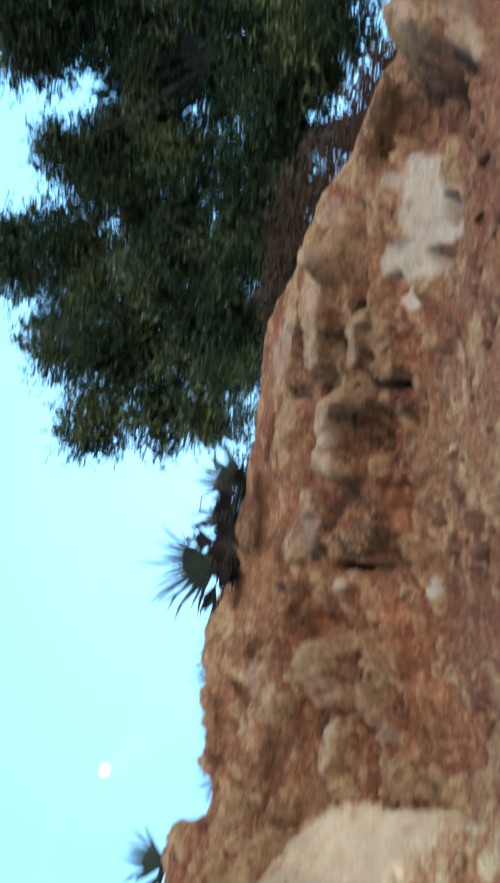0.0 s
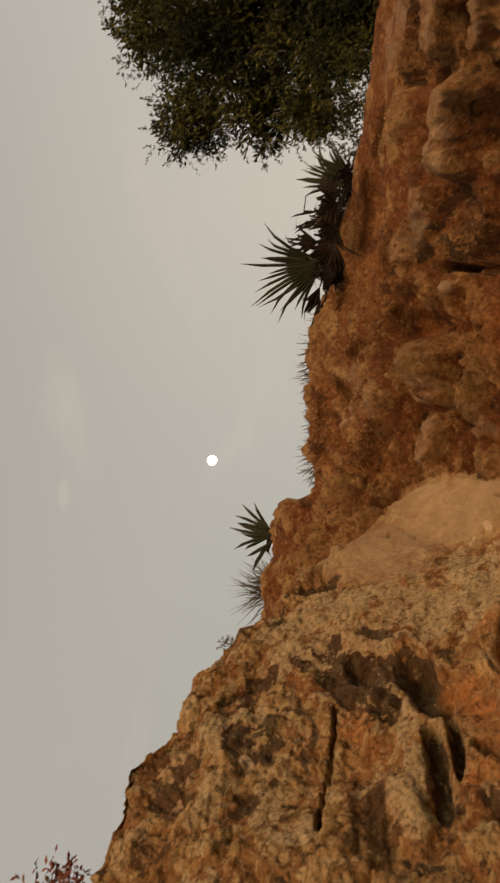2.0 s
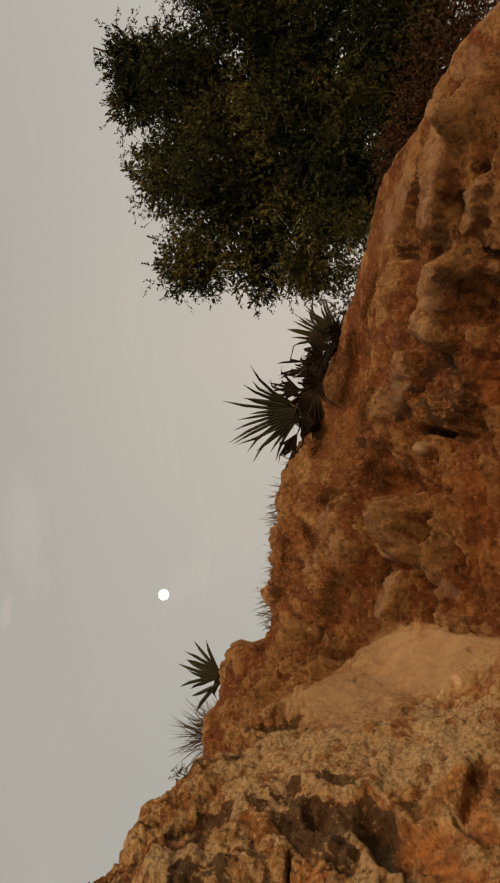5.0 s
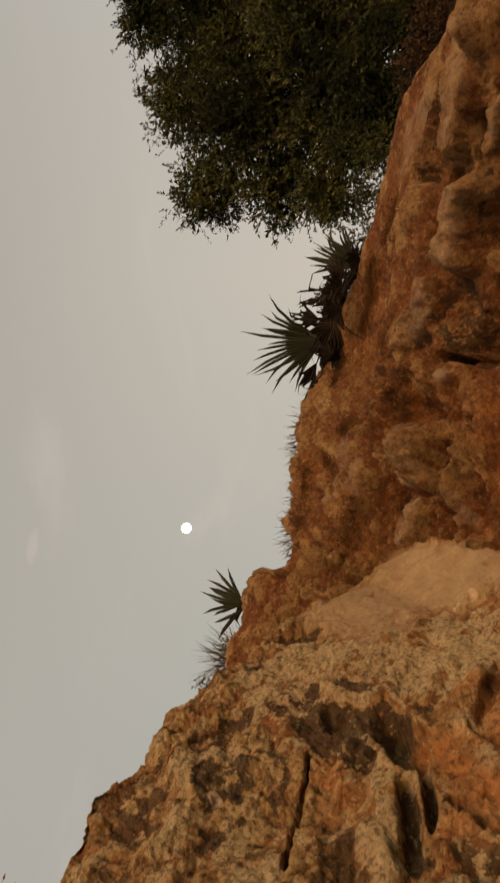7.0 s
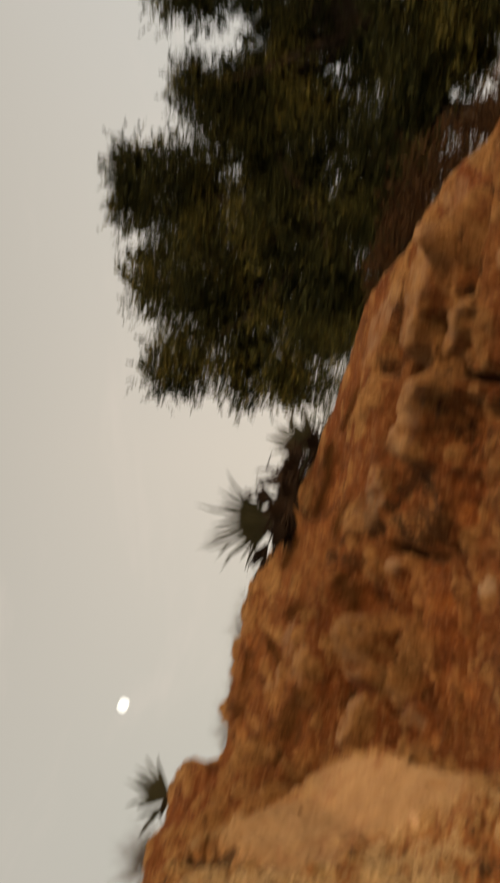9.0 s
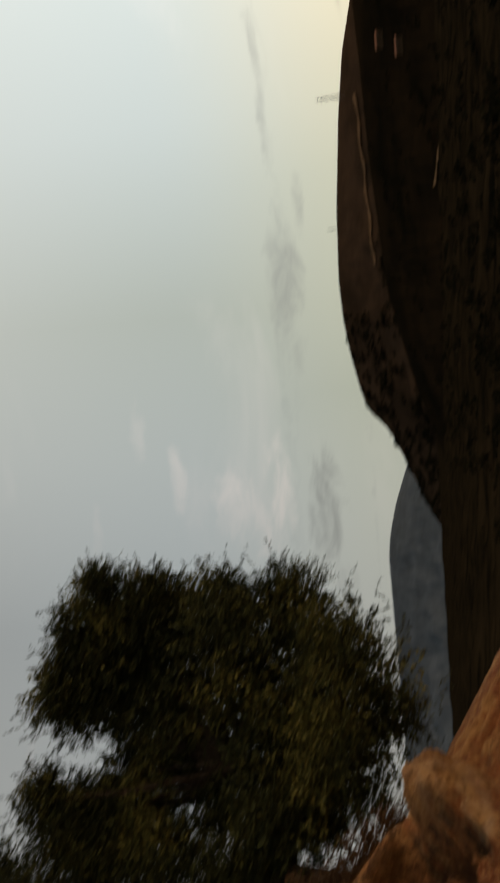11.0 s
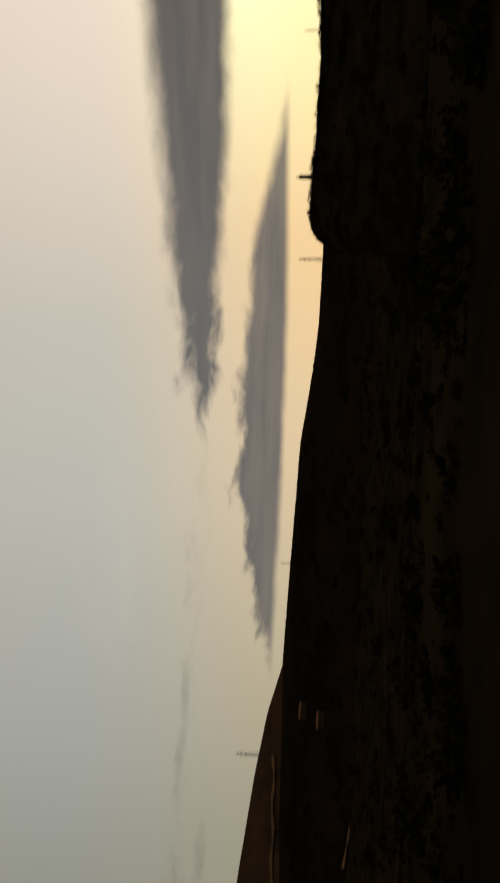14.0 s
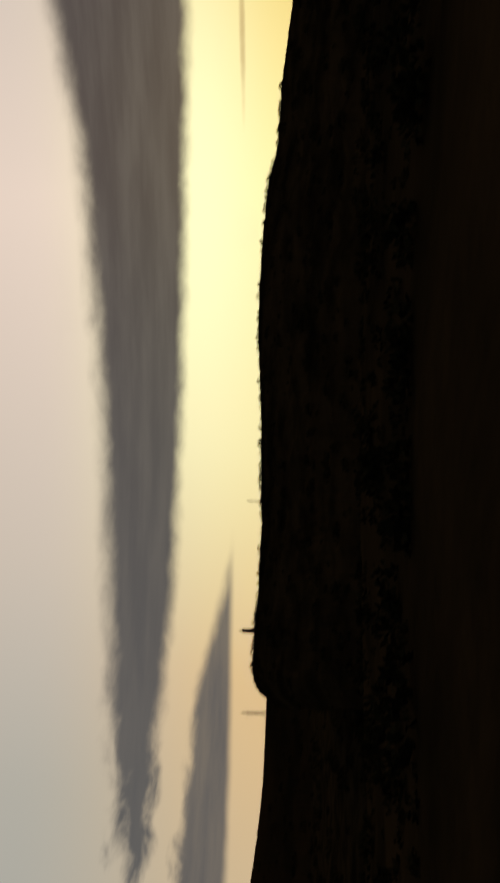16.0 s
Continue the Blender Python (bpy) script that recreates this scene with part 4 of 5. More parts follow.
# ---- the tree on the bank ----
# clumps of the crown: compass angle, elevation, distance, radius
CLUMPS = [(28, 24, 11.5, 1.25), (33.5, 27.2, 11.5, 0.85), (24, 25.5, 11.2, 1.0), (23, 20.3, 11.0, 0.8), (29.5, 19.5, 11.0, 1.0), (36.5, 22.6, 11.5, 0.72), (20.4, 28.6, 11.3, 0.6),
          (27, 29, 11.5, 0.7), (19.6, 23.8, 11.3, 0.62), (32.4, 30, 11.6, 0.45), (49.6, 21.6, 11.8, 0.85), (46.0, 23.6, 11.6, 0.62), (52.4, 18.0, 12, 0.62), (48.0, 12.5, 11.5, 1.25),
          (52.2, 10, 12, 0.66), (45.6, 6, 11, 1.1), (49.6, 6.8, 11.5, 0.75), (42.4, 10, 11, 0.9), (41.6, 6.8, 10.6, 0.65), (45.2, 17.2, 11.7, 0.95), (52.2, 14, 12, 0.62),
          (38.4, 10.6, 10.8, 0.8), (36.2, 17.2, 11.3, 0.8), (34, 13.4, 10.9, 0.7), (26.2, 17.4, 10.5, 0.5), (22.4, 17.8, 10.4, 0.42), (19.2, 20.6, 10.9, 0.45), (30.6, 15.2, 10.7, 0.6),
          (41.5, 19.0, 11.6, 0.6), (40.0, 14.0, 11.6, 0.45), (38.6, 19.0, 11.6, 0.7), (42.4, 15.0, 11.9, 0.5), (39.0, 22.2, 11.7, 0.5), (24.4, 15.8, 10.4, 0.35), (27.8, 13.6, 10.4, 0.4),
          (53.3, 22.1, 11.6, 0.42), (50.5, 23.1, 11.6, 0.50), (47.3, 23.9, 11.5, 0.52), (51.9, 19.6, 11.6, 0.59), (46.4, 20.7, 11.5, 0.61), (49.5, 17.5, 11.6, 0.67), (39.7, 24.7, 11.5, 0.44), (35.2, 29.7, 11.5, 0.44), (38.5, 21.8, 11.5, 0.52), (35.6, 20.6, 11.5, 0.52), (32.4, 21.1, 11.4, 0.63), (32.7, 18.8, 11.4, 0.50), (48.6, 20.6, 11.6, 0.67),
          (36.0, 11.5, 10.8, 0.5), (33.0, 11.2, 10.6, 0.42), (30.0, 13.2, 10.5, 0.4), (39.6, 8.2, 10.8, 0.45), (33.3, 25.6, 11.4, 0.4), (30.2, 26.8, 11.4, 0.42)]
STAND = Vector((-0.27, 0.48, 0.23))  # the crown was laid out from this spot beside the walker
tree = new("tree")
tree.location = spot(32.5, 7.0, 10.6)
tagged(tree, "dark evergreen tree with two leafy crowns rooted on the bank", "tree")
root = tree.location.copy()
trunk_bm = bmesh.new()
fork = root + Vector((0.25, 0.15, 0.75))
tube(trunk_bm, [Vector((0, 0, -0.35)), Vector((0.05, 0.02, 0.1)), Vector((0.18, 0.1, 0.45)), fork - root], [0.24, 0.19, 0.16, 0.14], 10)
part("trunk", trunk_bm, BARK, tree, "short forked brown trunk")
forks, limbs = {}, {}
for tag_name, (a, e, d0, _) in (("low", (30, 17, 10.9, 0)), ("high", (42, 13, 11.3, 0))):
    q = spot(a, e, d0) + STAND
    forks[tag_name] = q
    lb = bmesh.new()
    m1 = fork.lerp(q, 0.5) + Vector((0.1, 0.0, 0.12))
    tube(lb, [p - root for p in (fork, m1, q)], [0.13, 0.10, 0.075], 8)
    limbs[tag_name] = part("limb", lb, BARK, tree)
for a, e, d0, r0 in CLUMPS:
    q = spot(a, e, d0) + STAND
    f0 = forks["low"] if a < 36.5 else forks["high"]
    lb = bmesh.new()
    m1 = f0.lerp(q, 0.5) + Vector(rng.normal(size=3) * 0.12)
    tube(lb, [p - root for p in (f0, m1, q, q + (q - m1) * 0.35)], [0.06, 0.045, 0.028, 0.01], 6)
    part("branch", lb, BARK, limbs["low"] if a < 36.5 else limbs["high"])
got = []
for a, e, d0, r0 in CLUMPS:
    c = np.array(spot(a, e, d0) + STAND)
    # a clump is made of smaller tufts, so that its outline is uneven
    for _ in range(int(9 * r0 + 5)):
        t0 = c + unit(rng.normal(size=3)) * r0 * (0.35 + 0.5 * rng.random()) * np.array([1, 1, 0.9])
        tr = r0 * (0.22 + 0.16 * rng.random())
        got.append((*sprays(t0, tr, int(330 * tr**2 + 30), 14, 0.20, 0.12, inner=0.25), 0.050, 0.017))
    got.append((*sprays(c, r0 * 0.78, int(620 * r0**2 + 40), 10, 0.18, inner=0.0), 0.085, 0.034))
    got.append((*sprays(c, r0 * 1.06, int(60 * r0 + 14), 16, 0.25, 0.05, inner=0.72), 0.048, 0.019))
crown_base, crown_axis, crown_side = [np.concatenate([g[k] for g in got]) for k in range(3)]
crown_len = np.concatenate([np.full(len(g[0]), g[3]) for g in got]) * (0.7 + 0.6 * rng.random(len(crown_base)))
crown_wid = np.concatenate([np.full(len(g[0]), g[4]) for g in got]) * (0.7 + 0.6 * rng.random(len(crown_base)))
crown = leaf_mesh("crown", crown_base - np.array(root), crown_axis, crown_side, crown_len, crown_wid, LEAF, tree)
tagged(crown, "small dull-green leaves in uneven clumps")


# ---- fan palms ----
def fan_leaf(parent, origin, hub, aim, spread, blades, mat, bend=0.15, label=""):
    """One palmate leaf: a stalk from the crown to hub, and blades that fan out towards aim, facing the open side."""
    hub, aim = Vector(hub), Vector(aim)
    axis = aim - hub
    length = axis.length
    axis.normalize()
    face = (EYE - hub).normalized()
    face = (face + Vector(rng.normal(size=3) * 0.25)).normalized()
    across = axis.cross(face).normalized()
    face = across.cross(axis).normalized()
    bm = bmesh.new()
    half = radians(spread) / 2
    step = 2 * half / blades
    for k in range(blades):
        th = -half + step * (k + 0.5)
        ln = length * (0.82 + 0.18 * math.cos(th * 0.9)) * (0.72 + 0.42 * rng.random())
        join = 0.46 * length

        def at(r, q, lift):
            sag = bend * (r / length) ** 2 * length
            return hub - origin + axis * (math.cos(q) * r) + across * (math.sin(q) * r) + face * (lift + 0.10 * r * math.cos(q * 2)) - Vector((0, 0, sag * abs(math.sin(q)) + sag * 0.2))

        wob = rng.normal() * (0.1 + 0.5 * max(0.0, bend - 0.15))
        v0 = bm.verts.new(at(0.0, th, 0))
        l1, r1, c1 = bm.verts.new(at(join, th - step * 0.5, -0.01)), bm.verts.new(at(join, th + step * 0.5, -0.01)), bm.verts.new(at(join, th, 0.012))
        l2, r2, c2 = [bm.verts.new(at(join + (ln - join) * 0.5, th + wob * 0.5 + o * step * 0.26, z)) for o, z in ((-1, 0), (1, 0), (0, 0.01))]
        t2 = bm.verts.new(at(ln, th + wob, 0.0) - Vector((0, 0, abs(rng.normal()) * bend * 0.25 * length)))
        for f in ((v0, l1, c1), (v0, c1, r1), (l1, l2, c2, c1), (c1, c2, r2, r1), (l2, t2, c2), (c2, t2, r2)):
            bm.faces.new(f)
    leaf = part("leaf", bm, mat, parent, label)
    bm = bmesh.new()
    tube(bm, [Vector((0, 0, 0)), (hub - origin) * 0.5 + Vector((0, 0, 0.03)), hub - origin], [0.014, 0.011, 0.009], 5)
    part("stalk", bm, mat, leaf)
    return leaf


def fan_palm(at, leaves, label):
    palm = new("fan_palm")
    palm.location = at
    tagged(palm, label, "palm", group="fan palms on the bank")
    bm = bmesh.new()
    tube(bm, [Vector((0, 0, -0.4)), Vector((0.02, 0, -0.1)), Vector((0, 0.02, 0.12))], [0.10, 0.13, 0.07], 9)
    part("stem", bm, BARK, palm, "short fibrous stem")
    for (h, t, spread, blades, dry) in leaves:
        fan_leaf(palm, Vector(at), spot(*h), spot(*t), spread, blades, PALM_DRY if dry else PALM, 0.55 if dry else 0.12, "withered brown fan leaf" if dry else "")
    return palm


fan_palm(spot(9.4, 20.6, 9.7), [
    ((7.3, 21.8, 9.6), (6.1, 27.0, 9.3), 84, 17, 0), ((8.6, 22.0, 9.7), (9.0, 24.6, 9.7), 60, 9, 1), ((10.6, 21.4, 9.7), (10.95, 24.2, 9.7), 12, 2, 1),
    ((12.0, 19.8, 9.6), (13.8, 22.6, 9.6), 62, 9, 0), ((12.4, 19.6, 9.5), (14.8, 21.4, 9.5), 60, 8, 0), ((5.6, 22.3, 9.4), (3.2, 24.0, 9.3), 50, 5, 1),
    ((4.8, 22.0, 9.4), (2.4, 23.0, 9.3), 40, 4, 1), ((10.0, 21.0, 9.5), (10.2, 23.2, 9.4), 110, 14, 1), ((8.4, 21.0, 9.4), (5.4, 23.4, 9.2), 100, 12, 1),
    ((11.5, 20.2, 9.4), (12.3, 22.4, 9.4), 90, 12, 1), ((7.0, 21.4, 9.3), (4.4, 22.4, 9.1), 90, 10, 1), ((11.0, 20.4, 9.2), (10.6, 22.4, 9.0), 120, 14, 1),
    ((9.2, 20.6, 9.2), (8.4, 22.6, 9.0), 130, 14, 1), ((12.6, 19.2, 9.2), (12.8, 21.0, 9.0), 120, 12, 1), ((6.2, 21.2, 9.2), (6.4, 23.4, 9.1), 100, 10, 1), ((10.2, 21.6, 9.5), (9.5, 23.9, 9.5), 24, 3, 1),
    ((8.8, 20.8, 9.5), (7.8, 23.2, 9.4), 150, 20, 1), ((10.4, 20.6, 9.5), (10.0, 22.9, 9.4), 150, 20, 1), ((6.6, 20.9, 9.5), (5.9, 22.8, 9.4), 130, 16, 1)],
    "fan palm with spiky grey-green and withered leaves on the bank's edge")
fan_palm(spot(-12.0, 25.6, 9.5), [
    ((-12.2, 26.4, 9.5), (-11.4, 29.3, 9.4), 80, 9, 0), ((-12.5, 26.4, 9.5), (-14.3, 28.3, 9.4), 28, 2, 0), ((-12.0, 26.0, 9.5), (-12.6, 28.2, 9.5), 60, 6, 1)],
    "small fan palm with a fanned leaf behind the rock lip")


# ---- tufts, shrubs and brush along the lip ----
def tuft(name, at, height, blades, spread, mat, label, category, lean=(0, 0, 0)):
    base = np.array(at) + rng.normal(size=(blades, 3)) * np.array([spread, spread, 0.01]) * 0.4
    axis = unit(rng.normal(size=(blades, 3)) * np.array([0.5, 0.5, 0.15]) + np.array([0, 0, 1.0]) + np.array(lean))
    side = unit(np.cross(axis, rng.normal(size=(blades, 3))))
    ob = leaf_mesh(name, base - np.array(at), axis, side, height * (0.5 + 0.7 * rng.random(blades)), 0.011, mat, None, 0.1)
    ob.location = at
    return tagged(ob, label, category, kind="stuff")


def shrub(name, at, radius, twigs, leaves, leaf, mat, label, squash=0.8, stems=7):
    ob = new(name)
    ob.location = at
    tagged(ob, label, "shrub", group="plants along the lip")
    bm = bmesh.new()
    for _ in range(stems):
        e = Vector(rng.normal(size=3)).normalized() * radius * 0.9
        e.z = abs(e.z) * squash + radius * 0.3
        tube(bm, [Vector((0, 0, -0.08)), e * 0.5 + Vector((0, 0, radius * 0.1)), e], [0.012 * radius / 0.3, 0.008 * radius / 0.3, 0.003], 4)
    tagged(part("stem", bm, BARK, ob), kind="stuff")
    b, a, sd = sprays(np.array([0, 0, radius * 0.45]), radius, twigs, leaves, radius * 0.5, 0.5, squash)
    leaves_ob = leaf_mesh("foliage", b, a, sd, leaf * (0.7 + 0.6 * rng.random(len(b))), leaf * 0.4, mat, ob)
    tagged(leaves_ob, kind="stuff")
    return ob


def lip(a, back=0.0, up=0.0):
    """A place on the bank's lip at a compass angle."""
    j = int(np.argmin(np.abs(bank_az - a)))
    k = int(np.argmin(np.abs(vv - 0.905)))
    p = Vector(bank_grid[j, k])
    q = radians(a)
    return p + Vector((math.sin(q) * back, math.cos(q) * back, up))


for a, h, n in ((-16.4, 0.42, 130), (-15.2, 0.3, 60), (-7.4, 0.22, 22), (-6.2, 0.26, 26), (-5.2, 0.2, 16), (-0.8, 0.22, 30), (0.2, 0.26, 26), (2.6, 0.2, 30), (3.6, 0.22, 30), (-3.4, 0.14, 20), (-4.4, 0.17, 18), (-7.0, 0.2, 18), (-8.2, 0.18, 14), (-1.8, 0.15, 14), (1.2, 0.2, 24), (4.4, 0.18, 20)):
    tuft("grass_tuft", lip(a, 0.0, 0.03), h * 1.35, n, 0.14, STRAW, "thin dry grass tuft on the bank's lip", "grass")
shrub("small_shrub", lip(-0.3, 0.05), 0.16, 16, 6, 0.035, SHRUB, "small sparse grey shrub on the bank's lip")
shrub("small_shrub", lip(-6.4, 0.05), 0.15, 10, 6, 0.035, SHRUB, "small sparse grey shrub on the bank's lip")
for a, b0, r0 in ((23.6, 0.35, 0.3), (25.4, 0.3, 0.4), (27.2, 0.3, 0.48), (29.2, 0.35, 0.5), (31.2, 0.4, 0.4), (33.2, 0.4, 0.36), (35.2, 0.5, 0.3), (27.6, 0.9, 0.5)):
    shrub("brush", lip(a, b0, -0.05), r0, int(420 * r0), 10, 0.06, BRUSH, "tangled dark brown brush, partly standing in for the soil bank under the tree", 0.75)
# clumps added in place of the dark, shaded soil bank under the lip
for a, b0, up, r0 in ((31.6, -0.05, -0.28, 0.34), (33.4, -0.05, -0.3, 0.38), (35.2, 0.0, -0.3, 0.34), (29.6, 0.05, -0.2, 0.3)):
    shrub("brush", lip(a, b0, up), r0, int(420 * r0), 10, 0.05, BRUSH, "tangled dark brown brush, partly standing in for the soil bank under the tree", 0.75)
for a, r0 in ((6.2, 0.2), (8.2, 0.24), (10.2, 0.24), (12.2, 0.22), (4.6, 0.14)):
    shrub("dry_thatch", lip(a, 0.1, -0.08), r0, int(500 * r0), 9, 0.07, PALM_DRY, "dry brown thatch at the palm's foot", 0.6)
for a, b0, r0 in ((15.5, 0.35, 0.34), (17.2, 0.4, 0.38), (19.4, 0.5, 0.3)):
    shrub("low_bush", lip(a, b0), r0, 120, 10, 0.05, LEAF, "low dark green bush on the bank's lip")
top_row = int(np.argmin(np.abs(vb - 2.0)))
crest_shrub = Vector(bg[1 + int(np.argmin(np.abs(az_b[:, top_row] + 19.2))), top_row])
shrub("small_shrub", crest_shrub, 0.022, 30, 6, 0.008, SHRUB, "tiny dry shrub on top of the boulder", stems=5)
shrub("red_shrub", spot(-37.8, 35.6, 2.0), 0.085, 70, 7, 0.022, REDLEAF, "small red-leaved shrub behind the boulder", stems=5)

# ---- stones on the rubble slope ----
stone_meshes = []
for k in range(7):
    bm = bmesh.new()
    bmesh.ops.create_icosphere(bm, subdivisions=2, radius=1.0)
    co3 = np.array([v.co[:] for v in bm.verts])
    g = 1 + 0.35 * fractal(co3 * 1.1 + 40 * k, 2, 100 + k)
    g = np.minimum(g, 1.05 / np.maximum(np.abs(co3 @ unit(rng.normal(size=(3, 6)).T).T).max(1), 0.55))
    for v, s1 in zip(bm.verts, g):
        v.co = v.co * s1
    me = bpy.data.meshes.new("stone")
    bm.to_mesh(me)
    bm.free()
    me.materials.append(CLIFF)
    stone_meshes.append(me)
for k in range(150):
    a = rng.uniform(-8, 36)
    j = int(np.argmin(np.abs(bank_az - a)))
    i = int(np.interp(rng.random() ** 0.8, [0, 1], [40, 104]))
    size = 0.018 + 0.07 * rng.random() ** 3
    ob = new("stone", stone_meshes[k % 7])
    ob.location = Vector(bank_grid[j, i]) + Vector((0, 0, size * 0.25))
    ob.rotation_euler = rng.uniform(0, 6.28, 3)
    ob.scale = (size * rng.uniform(0.8, 1.4), size * rng.uniform(0.8, 1.2), size * rng.uniform(0.5, 0.9))
    tagged(ob, "loose tan stone on the rubble slope", "stone", group="stones on the rubble slope")


# ---- scrub and small things in the valley ----
def scrub(name, places, sizes, mat, label):
    """Many low bushes as one sheet of leaf clumps."""
    n, per = len(places), 50
    d = unit(rng.normal(size=(n, per, 3)))
    d[..., 2] = np.abs(d[..., 2]) * 0.9
    base = places[:, None] + d * (sizes[:, None] * (0.45 + 0.5 * rng.random((n, per))))[..., None]
    axis = unit(d + 0.8 * rng.normal(size=d.shape))
    side = unit(np.cross(axis, rng.normal(size=axis.shape)))
    ln = np.repeat(sizes[:, None] * 0.44, per, 1).ravel()
    ob = leaf_mesh(name, base.reshape(-1, 3), axis.reshape(-1, 3), side.reshape(-1, 3), ln, ln * 0.6, mat)
    return tagged(ob, label, "scrub", kind="stuff")


def picked(grid, n, v0, v1, a0=0.0, a1=1.0):
    i = rng.integers(int(a0 * (grid.shape[0] - 1)), int(a1 * (grid.shape[0] - 1)), n)
    j = rng.integers(int(v0), int(v1), n)
    return grid[i, j]


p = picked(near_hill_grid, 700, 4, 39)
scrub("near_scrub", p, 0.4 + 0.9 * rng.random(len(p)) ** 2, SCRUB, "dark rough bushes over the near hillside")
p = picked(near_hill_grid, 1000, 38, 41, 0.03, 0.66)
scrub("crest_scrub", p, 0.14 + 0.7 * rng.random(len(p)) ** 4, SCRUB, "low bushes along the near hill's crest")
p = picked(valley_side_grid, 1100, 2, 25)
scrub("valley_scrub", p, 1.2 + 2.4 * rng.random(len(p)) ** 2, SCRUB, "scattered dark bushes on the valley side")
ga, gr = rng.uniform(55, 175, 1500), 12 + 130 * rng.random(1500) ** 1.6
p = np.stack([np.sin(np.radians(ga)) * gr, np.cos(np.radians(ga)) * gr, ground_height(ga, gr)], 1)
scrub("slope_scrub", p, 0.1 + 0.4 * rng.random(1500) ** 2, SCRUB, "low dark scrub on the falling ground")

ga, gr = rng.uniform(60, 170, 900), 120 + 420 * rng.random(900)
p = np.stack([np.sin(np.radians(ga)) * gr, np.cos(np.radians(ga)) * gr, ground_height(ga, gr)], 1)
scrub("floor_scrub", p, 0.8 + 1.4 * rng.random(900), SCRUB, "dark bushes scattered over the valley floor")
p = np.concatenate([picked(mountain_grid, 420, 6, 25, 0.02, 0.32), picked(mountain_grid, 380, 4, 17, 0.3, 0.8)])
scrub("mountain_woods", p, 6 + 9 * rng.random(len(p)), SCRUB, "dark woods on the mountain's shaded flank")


def solid(bm, x, y, z, sx, sy, sz, top=1.0):
    """A block with its foot at x, y, z, drawn in at the top."""
    v = [bm.verts.new((x + i * sx / 2 * s, y + j * sy / 2 * s, z + h)) for h, s in ((0, 1), (sz, top)) for i, j in ((-1, -1), (1, -1), (1, 1), (-1, 1))]
    for f in ((3, 2, 1, 0), (4, 5, 6, 7), (0, 1, 5, 4), (1, 2, 6, 5), (2, 3, 7, 6), (3, 0, 4, 7)):
        bm.faces.new([v[k] for k in f])


def pylon(a, e0, e1, r0):
    """A lattice power pylon, from the elevation of its foot to that of its tip."""
    foot = spot(a, e0, r0)
    h = spot(a, e1, r0).z - foot.z
    ob = new("power_pylon")
    ob.location = foot
    ob.rotation_euler = (0, 0, radians(-a + 25))
    tagged(ob, "distant grey steel power pylon on the ridge", "pylon", group="pylons on the ridges")
    for i in (-1, 1):
        for j in (-1, 1):
            bm = bmesh.new()
            tube(bm, [(i * h * 0.07, j * h * 0.07, -h * 0.25), (i * h * 0.025, j * h * 0.025, h * 0.6), (0, 0, h)], [h * 0.009, h * 0.007, h * 0.005], 4)
            part("leg", bm, IRON, ob)
    for z0, half in ((0.55, 0.13), (0.72, 0.16), (0.88, 0.11)):
        bm = bmesh.new()
        tube(bm, [(-h * half, 0, h * z0), (0, 0, h * (z0 + 0.025)), (h * half, 0, h * z0)], [h * 0.004, h * 0.013, h * 0.004], 4)
        part("cross_arm", bm, IRON, ob)
    for k in range(6):
        bm = bmesh.new()
        z1, z2 = h * (0.1 * k - 0.05), h * (0.1 * k + 0.06)
        s0 = h * (0.068 - 0.0075 * k)
        tube(bm, [(-s0, -s0, z1), (s0, s0, z2)], [h * 0.004, h * 0.004], 4)
        tube(bm, [(s0, -s0, z1), (-s0, s0, z2)], [h * 0.004, h * 0.004], 4)
        part("brace", bm, IRON, ob)


pylon(116.6, 1.55, 3.2, 760)
pylon(84.4, 4.5, 6.0, 2250)
pylon(76.5, 5.3, 6.0, 2300)
pylon(96.5, 3.05, 3.75, 740)
pylon(130.2, 2.0, 3.0, 900)

pillar = new("stone_pillar")
pillar.location = spot(121.7, 2.4, 189)
tagged(pillar, "dark square stone pillar with a narrow cap on the hill", "pillar")
for nm, z0, sx, sz, tp in (("base", -0.4, 1.0, 0.9, 0.9), ("shaft", 0.5, 0.72, 1.9, 0.85), ("cap", 2.4, 0.8, 0.18, 0.9), ("finial", 2.58, 0.3, 0.8, 0.3)):
    bm = bmesh.new()
    solid(bm, 0, 0, z0, sx, sx, sz, tp)
    part(nm, bm, MASONRY, pillar)


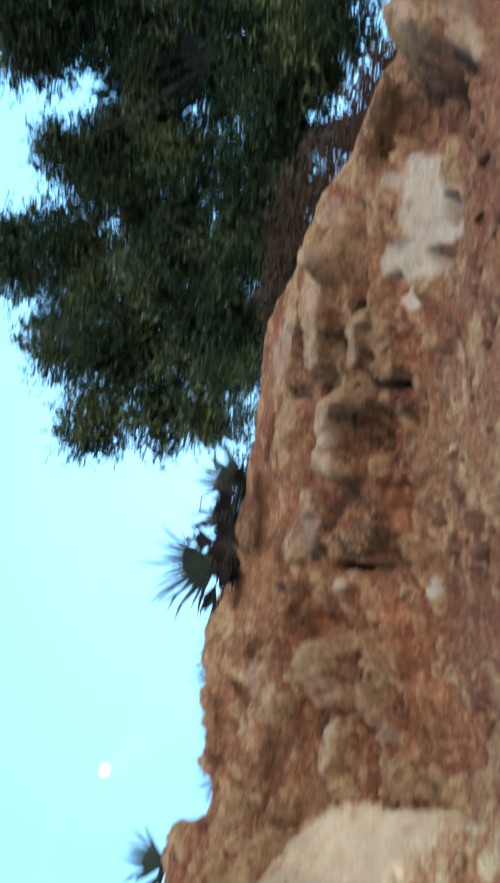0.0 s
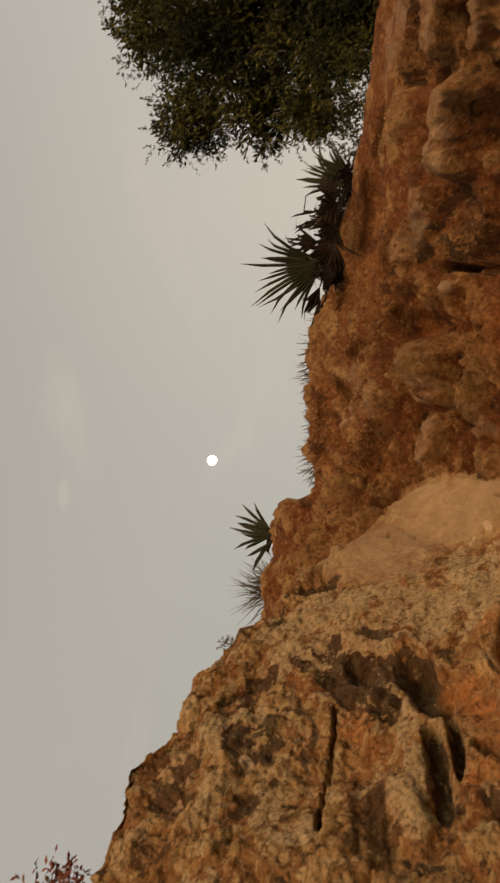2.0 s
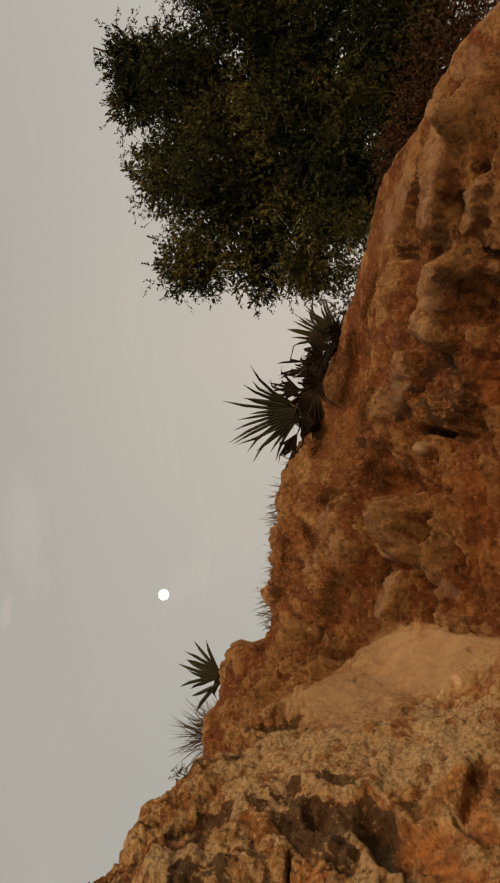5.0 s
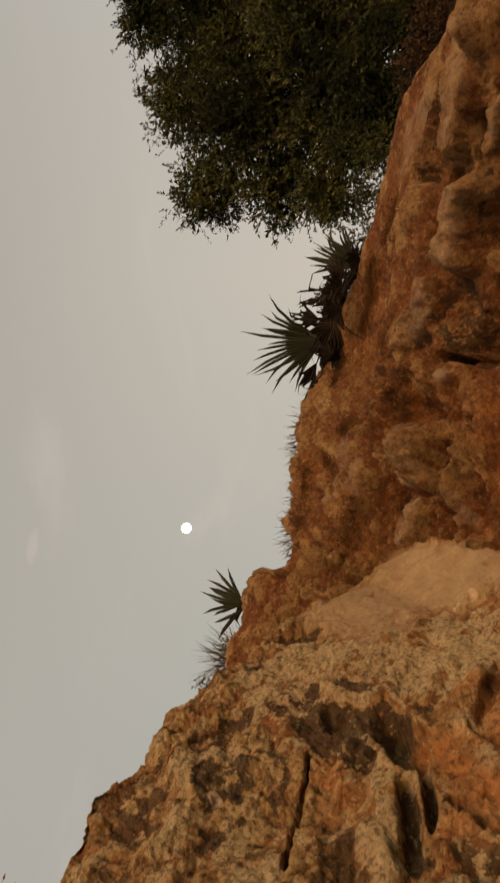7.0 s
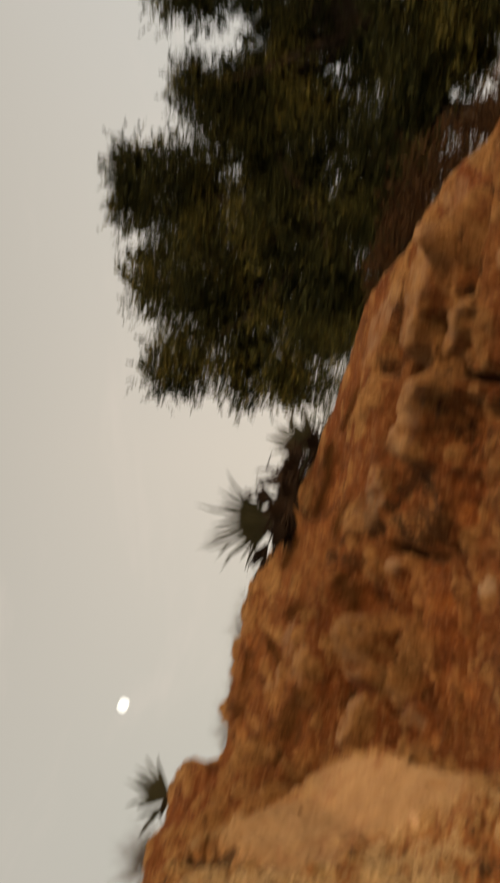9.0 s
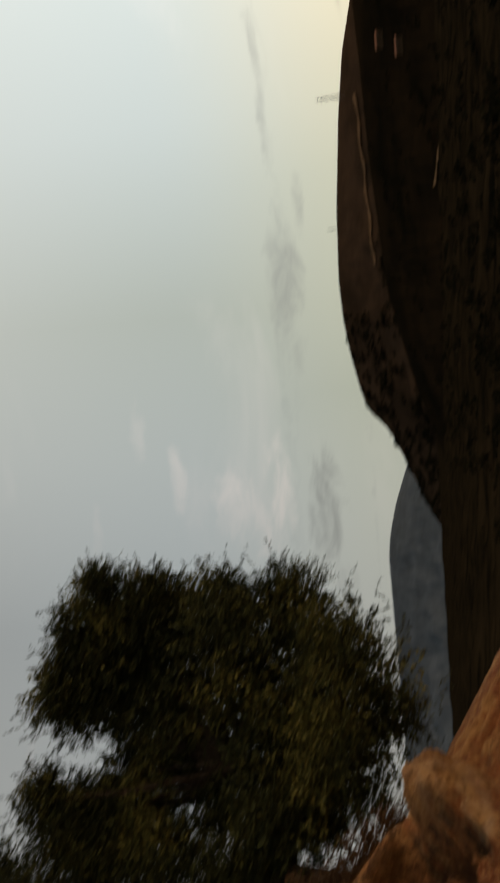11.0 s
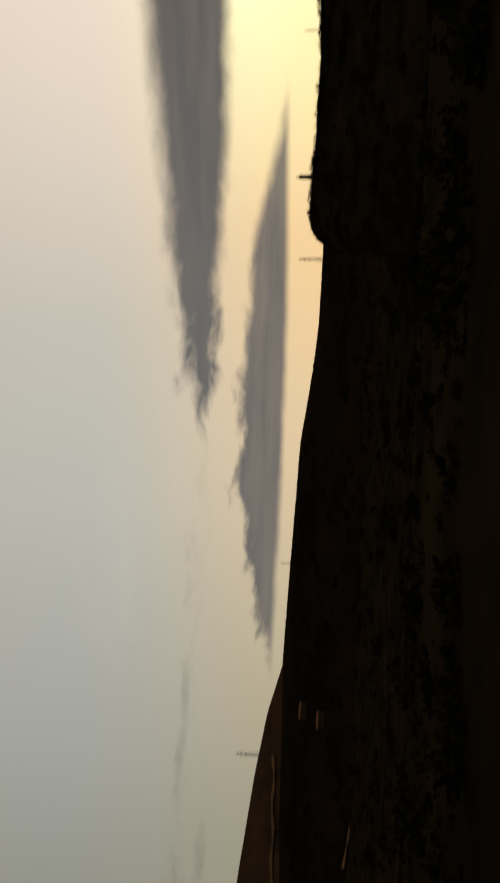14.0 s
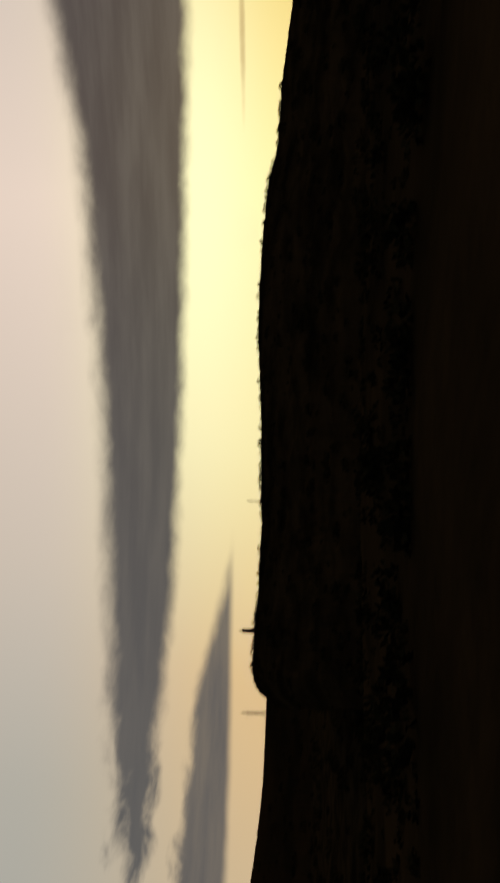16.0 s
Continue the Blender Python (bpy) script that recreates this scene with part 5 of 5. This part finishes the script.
def cottage(a, e, r0, wide, deep, high):
    ob = new("cottage")
    ob.location = spot(a, e, r0)
    ob.rotation_euler = (0, 0, radians(-a + rng.uniform(-20, 20)))
    tagged(ob, "far small tan plastered cottage on the valley side", "house", group="cottages in the valley")
    bm = bmesh.new()
    solid(bm, 0, 0, -2, wide, deep, high + 2)
    part("wall", bm, PLASTER, ob)
    bm = bmesh.new()
    v = [bm.verts.new(q) for q in ((-wide / 2 - 0.4, -deep / 2 - 0.4, high), (wide / 2 + 0.4, -deep / 2 - 0.4, high), (wide / 2 + 0.4, deep / 2 + 0.4, high), (-wide / 2 - 0.4, deep / 2 + 0.4, high),
                                   (-wide / 2 - 0.4, 0, high + deep * 0.3), (wide / 2 + 0.4, 0, high + deep * 0.3))]
    for f in ((0, 1, 5, 4), (2, 3, 4, 5), (0, 4, 3), (1, 2, 5), (3, 2, 1, 0)):
        bm.faces.new([v[k] for k in f])
    part("roof", bm, ROOFTILE, ob)
    for x in (-wide * 0.28, wide * 0.05, wide * 0.3):
        bm = bmesh.new()
        solid(bm, x, -deep / 2 - 0.03, high * 0.35, wide * 0.1, 0.12, high * 0.35)
        part("window", bm, IRON, ob)


cottage(87.2, 1.85, 560, 9, 4, 1.5)
cottage(86.7, 0.75, 470, 8, 3, 1.1)

def strip(name, grid, a0, a1, want, wide, lift, label):
    """A bare strip of earth laid over a slope, along elevations that want() gives for each compass angle."""
    edge = []
    for a in np.arange(a0, a1, 0.2):
        i = int(np.argmin(np.abs(np.degrees(np.arctan2(grid[:, 20, 0], grid[:, 20, 1])) - a)))
        row = grid[i, :26]
        tilt = np.maximum.accumulate(np.degrees(np.arctan2(row[:, 2] - 1.6, np.hypot(row[:, 0], row[:, 1]))))
        half = wide * (0.45 + 0.55 * abs(math.sin(a * 1.7)))
        pair = [np.array([np.interp(want(a) + dw, tilt, row[:, k]) for k in range(3)]) for dw in (-half, half)]
        up = np.array([-math.sin(radians(a)), -math.cos(radians(a)), 0.3]) * lift
        edge.append([pair[0] + up, pair[1] + up])
    tagged(sheet(name, np.array(edge), DIRT, flip=True), label, "road", kind="structure")


strip("road", mountain_grid, 74.0, 84.5, lambda a: 3.1 + 0.04 * (a - 74) + 0.05 * math.sin(a * 2.1), 0.09, 6.0, "pale dirt road across the mountain's foot")
strip("track", valley_side_grid, 76.8, 81.5, lambda a: -6.0 + 0.4 * (a - 76.8) + 0.1 * math.sin(a * 2.7), 0.16, 1.2, "brown dirt track on the dark valley side")
strip("track", valley_side_grid, 78.4, 80.8, lambda a: -0.95 - 0.17 * (a - 78.4), 0.07, 1.2, "faint brown dirt track on the dark valley side")


# ---- dry growth clinging to the bank's face ----
MOSS = leafy("dry_moss", (0.085, 0.036, 0.013, 1), (0.15, 0.066, 0.023, 1), (0.24, 0.115, 0.042, 1), 0.95, 0.0)


def on_face(a, e):
    """The place on the bank's face at a compass angle and elevation."""
    j = int(np.argmin(np.abs(bank_az - a)))
    col = bank_grid[j]
    tilt = np.degrees(np.arctan2(col[:, 2] - 1.6, np.hypot(col[:, 0], col[:, 1])))
    ok = (vv > 0.34) & (vv < 0.9)
    return Vector(col[int(np.argmin(np.where(ok, np.abs(tilt - e), 99)))])


def growth(rows, blades, tall):
    """A mat of short dry blades on the face, spread along a stretch from (compass angle, elevation) to the next."""
    a0, e0, a1, e1, half = rows
    u = rng.random(blades)
    r, th = half * np.abs(rng.normal(size=blades)) * 0.62, rng.random(blades) * 6.283
    r = r * (0.75 + 0.35 * np.sin(3 * th + a0) + 0.2 * np.sin(7 * th + e0))
    aa, ee = a0 + (a1 - a0) * u + r * np.cos(th) / 0.93, e0 + (e1 - e0) * u + r * np.sin(th)
    at = on_face((a0 + a1) / 2, (e0 + e1) / 2)
    j = np.clip(np.round((aa - bank_az[0]) / 0.115).astype(int), 0, len(bank_az) - 1)
    cols = bank_grid[j]
    tilt = np.degrees(np.arctan2(cols[..., 2] - 1.6, np.hypot(cols[..., 0], cols[..., 1])))
    k = np.argmin(np.where((vv > 0.34) & (vv < 0.905), np.abs(tilt - ee[:, None]), 99), axis=1)
    foot = bank_grid[j, k] + rng.normal(size=(blades, 3)) * 0.012
    axis = unit(-np.stack([np.sin(np.radians(aa)), np.cos(np.radians(aa)), 0 * aa], 1) * 0.5 + np.array([0, 0, 0.55]) + 0.55 * rng.normal(size=(blades, 3)))
    side = unit(np.cross(axis, rng.normal(size=(blades, 3))))
    ob = leaf_mesh("dry_growth", foot - np.array(at), axis, side, tall * (0.4 + 0.9 * rng.random(blades)), 0.008, MOSS, None, 0.15)
    ob.location = at
    return tagged(ob, "low rust-brown dry growth clinging to the rock", "dry grass", kind="stuff")


for row in ((-1.8, 23.0, -6.6, 23.3, 0.9), (-4.4, 19.6, -7.4, 20.4, 1.3), (3.6, 17.6, 2.2, 16.6, 1.2), (10.6, 18.5, 7.8, 19.4, 0.75), (6.2, 20.4, 4.0, 21.2, 0.7), (0.8, 20.6, 1.4, 19.6, 0.8),
            (12.6, 18.3, 10.8, 18.6, 0.7), (8.6, 17.2, 6.8, 18.0, 0.6), (16.5, 16.6, 13.6, 17.6, 0.5), (27.2, 10.4, 25.0, 12.2, 0.6), (34.4, 4.6, 30.2, 7.2, 1.5), (-1.0, 21.8, -2.6, 20.6, 0.6)):
    growth(row, int(700 + 2200 * row[4] ** 2), 0.036)
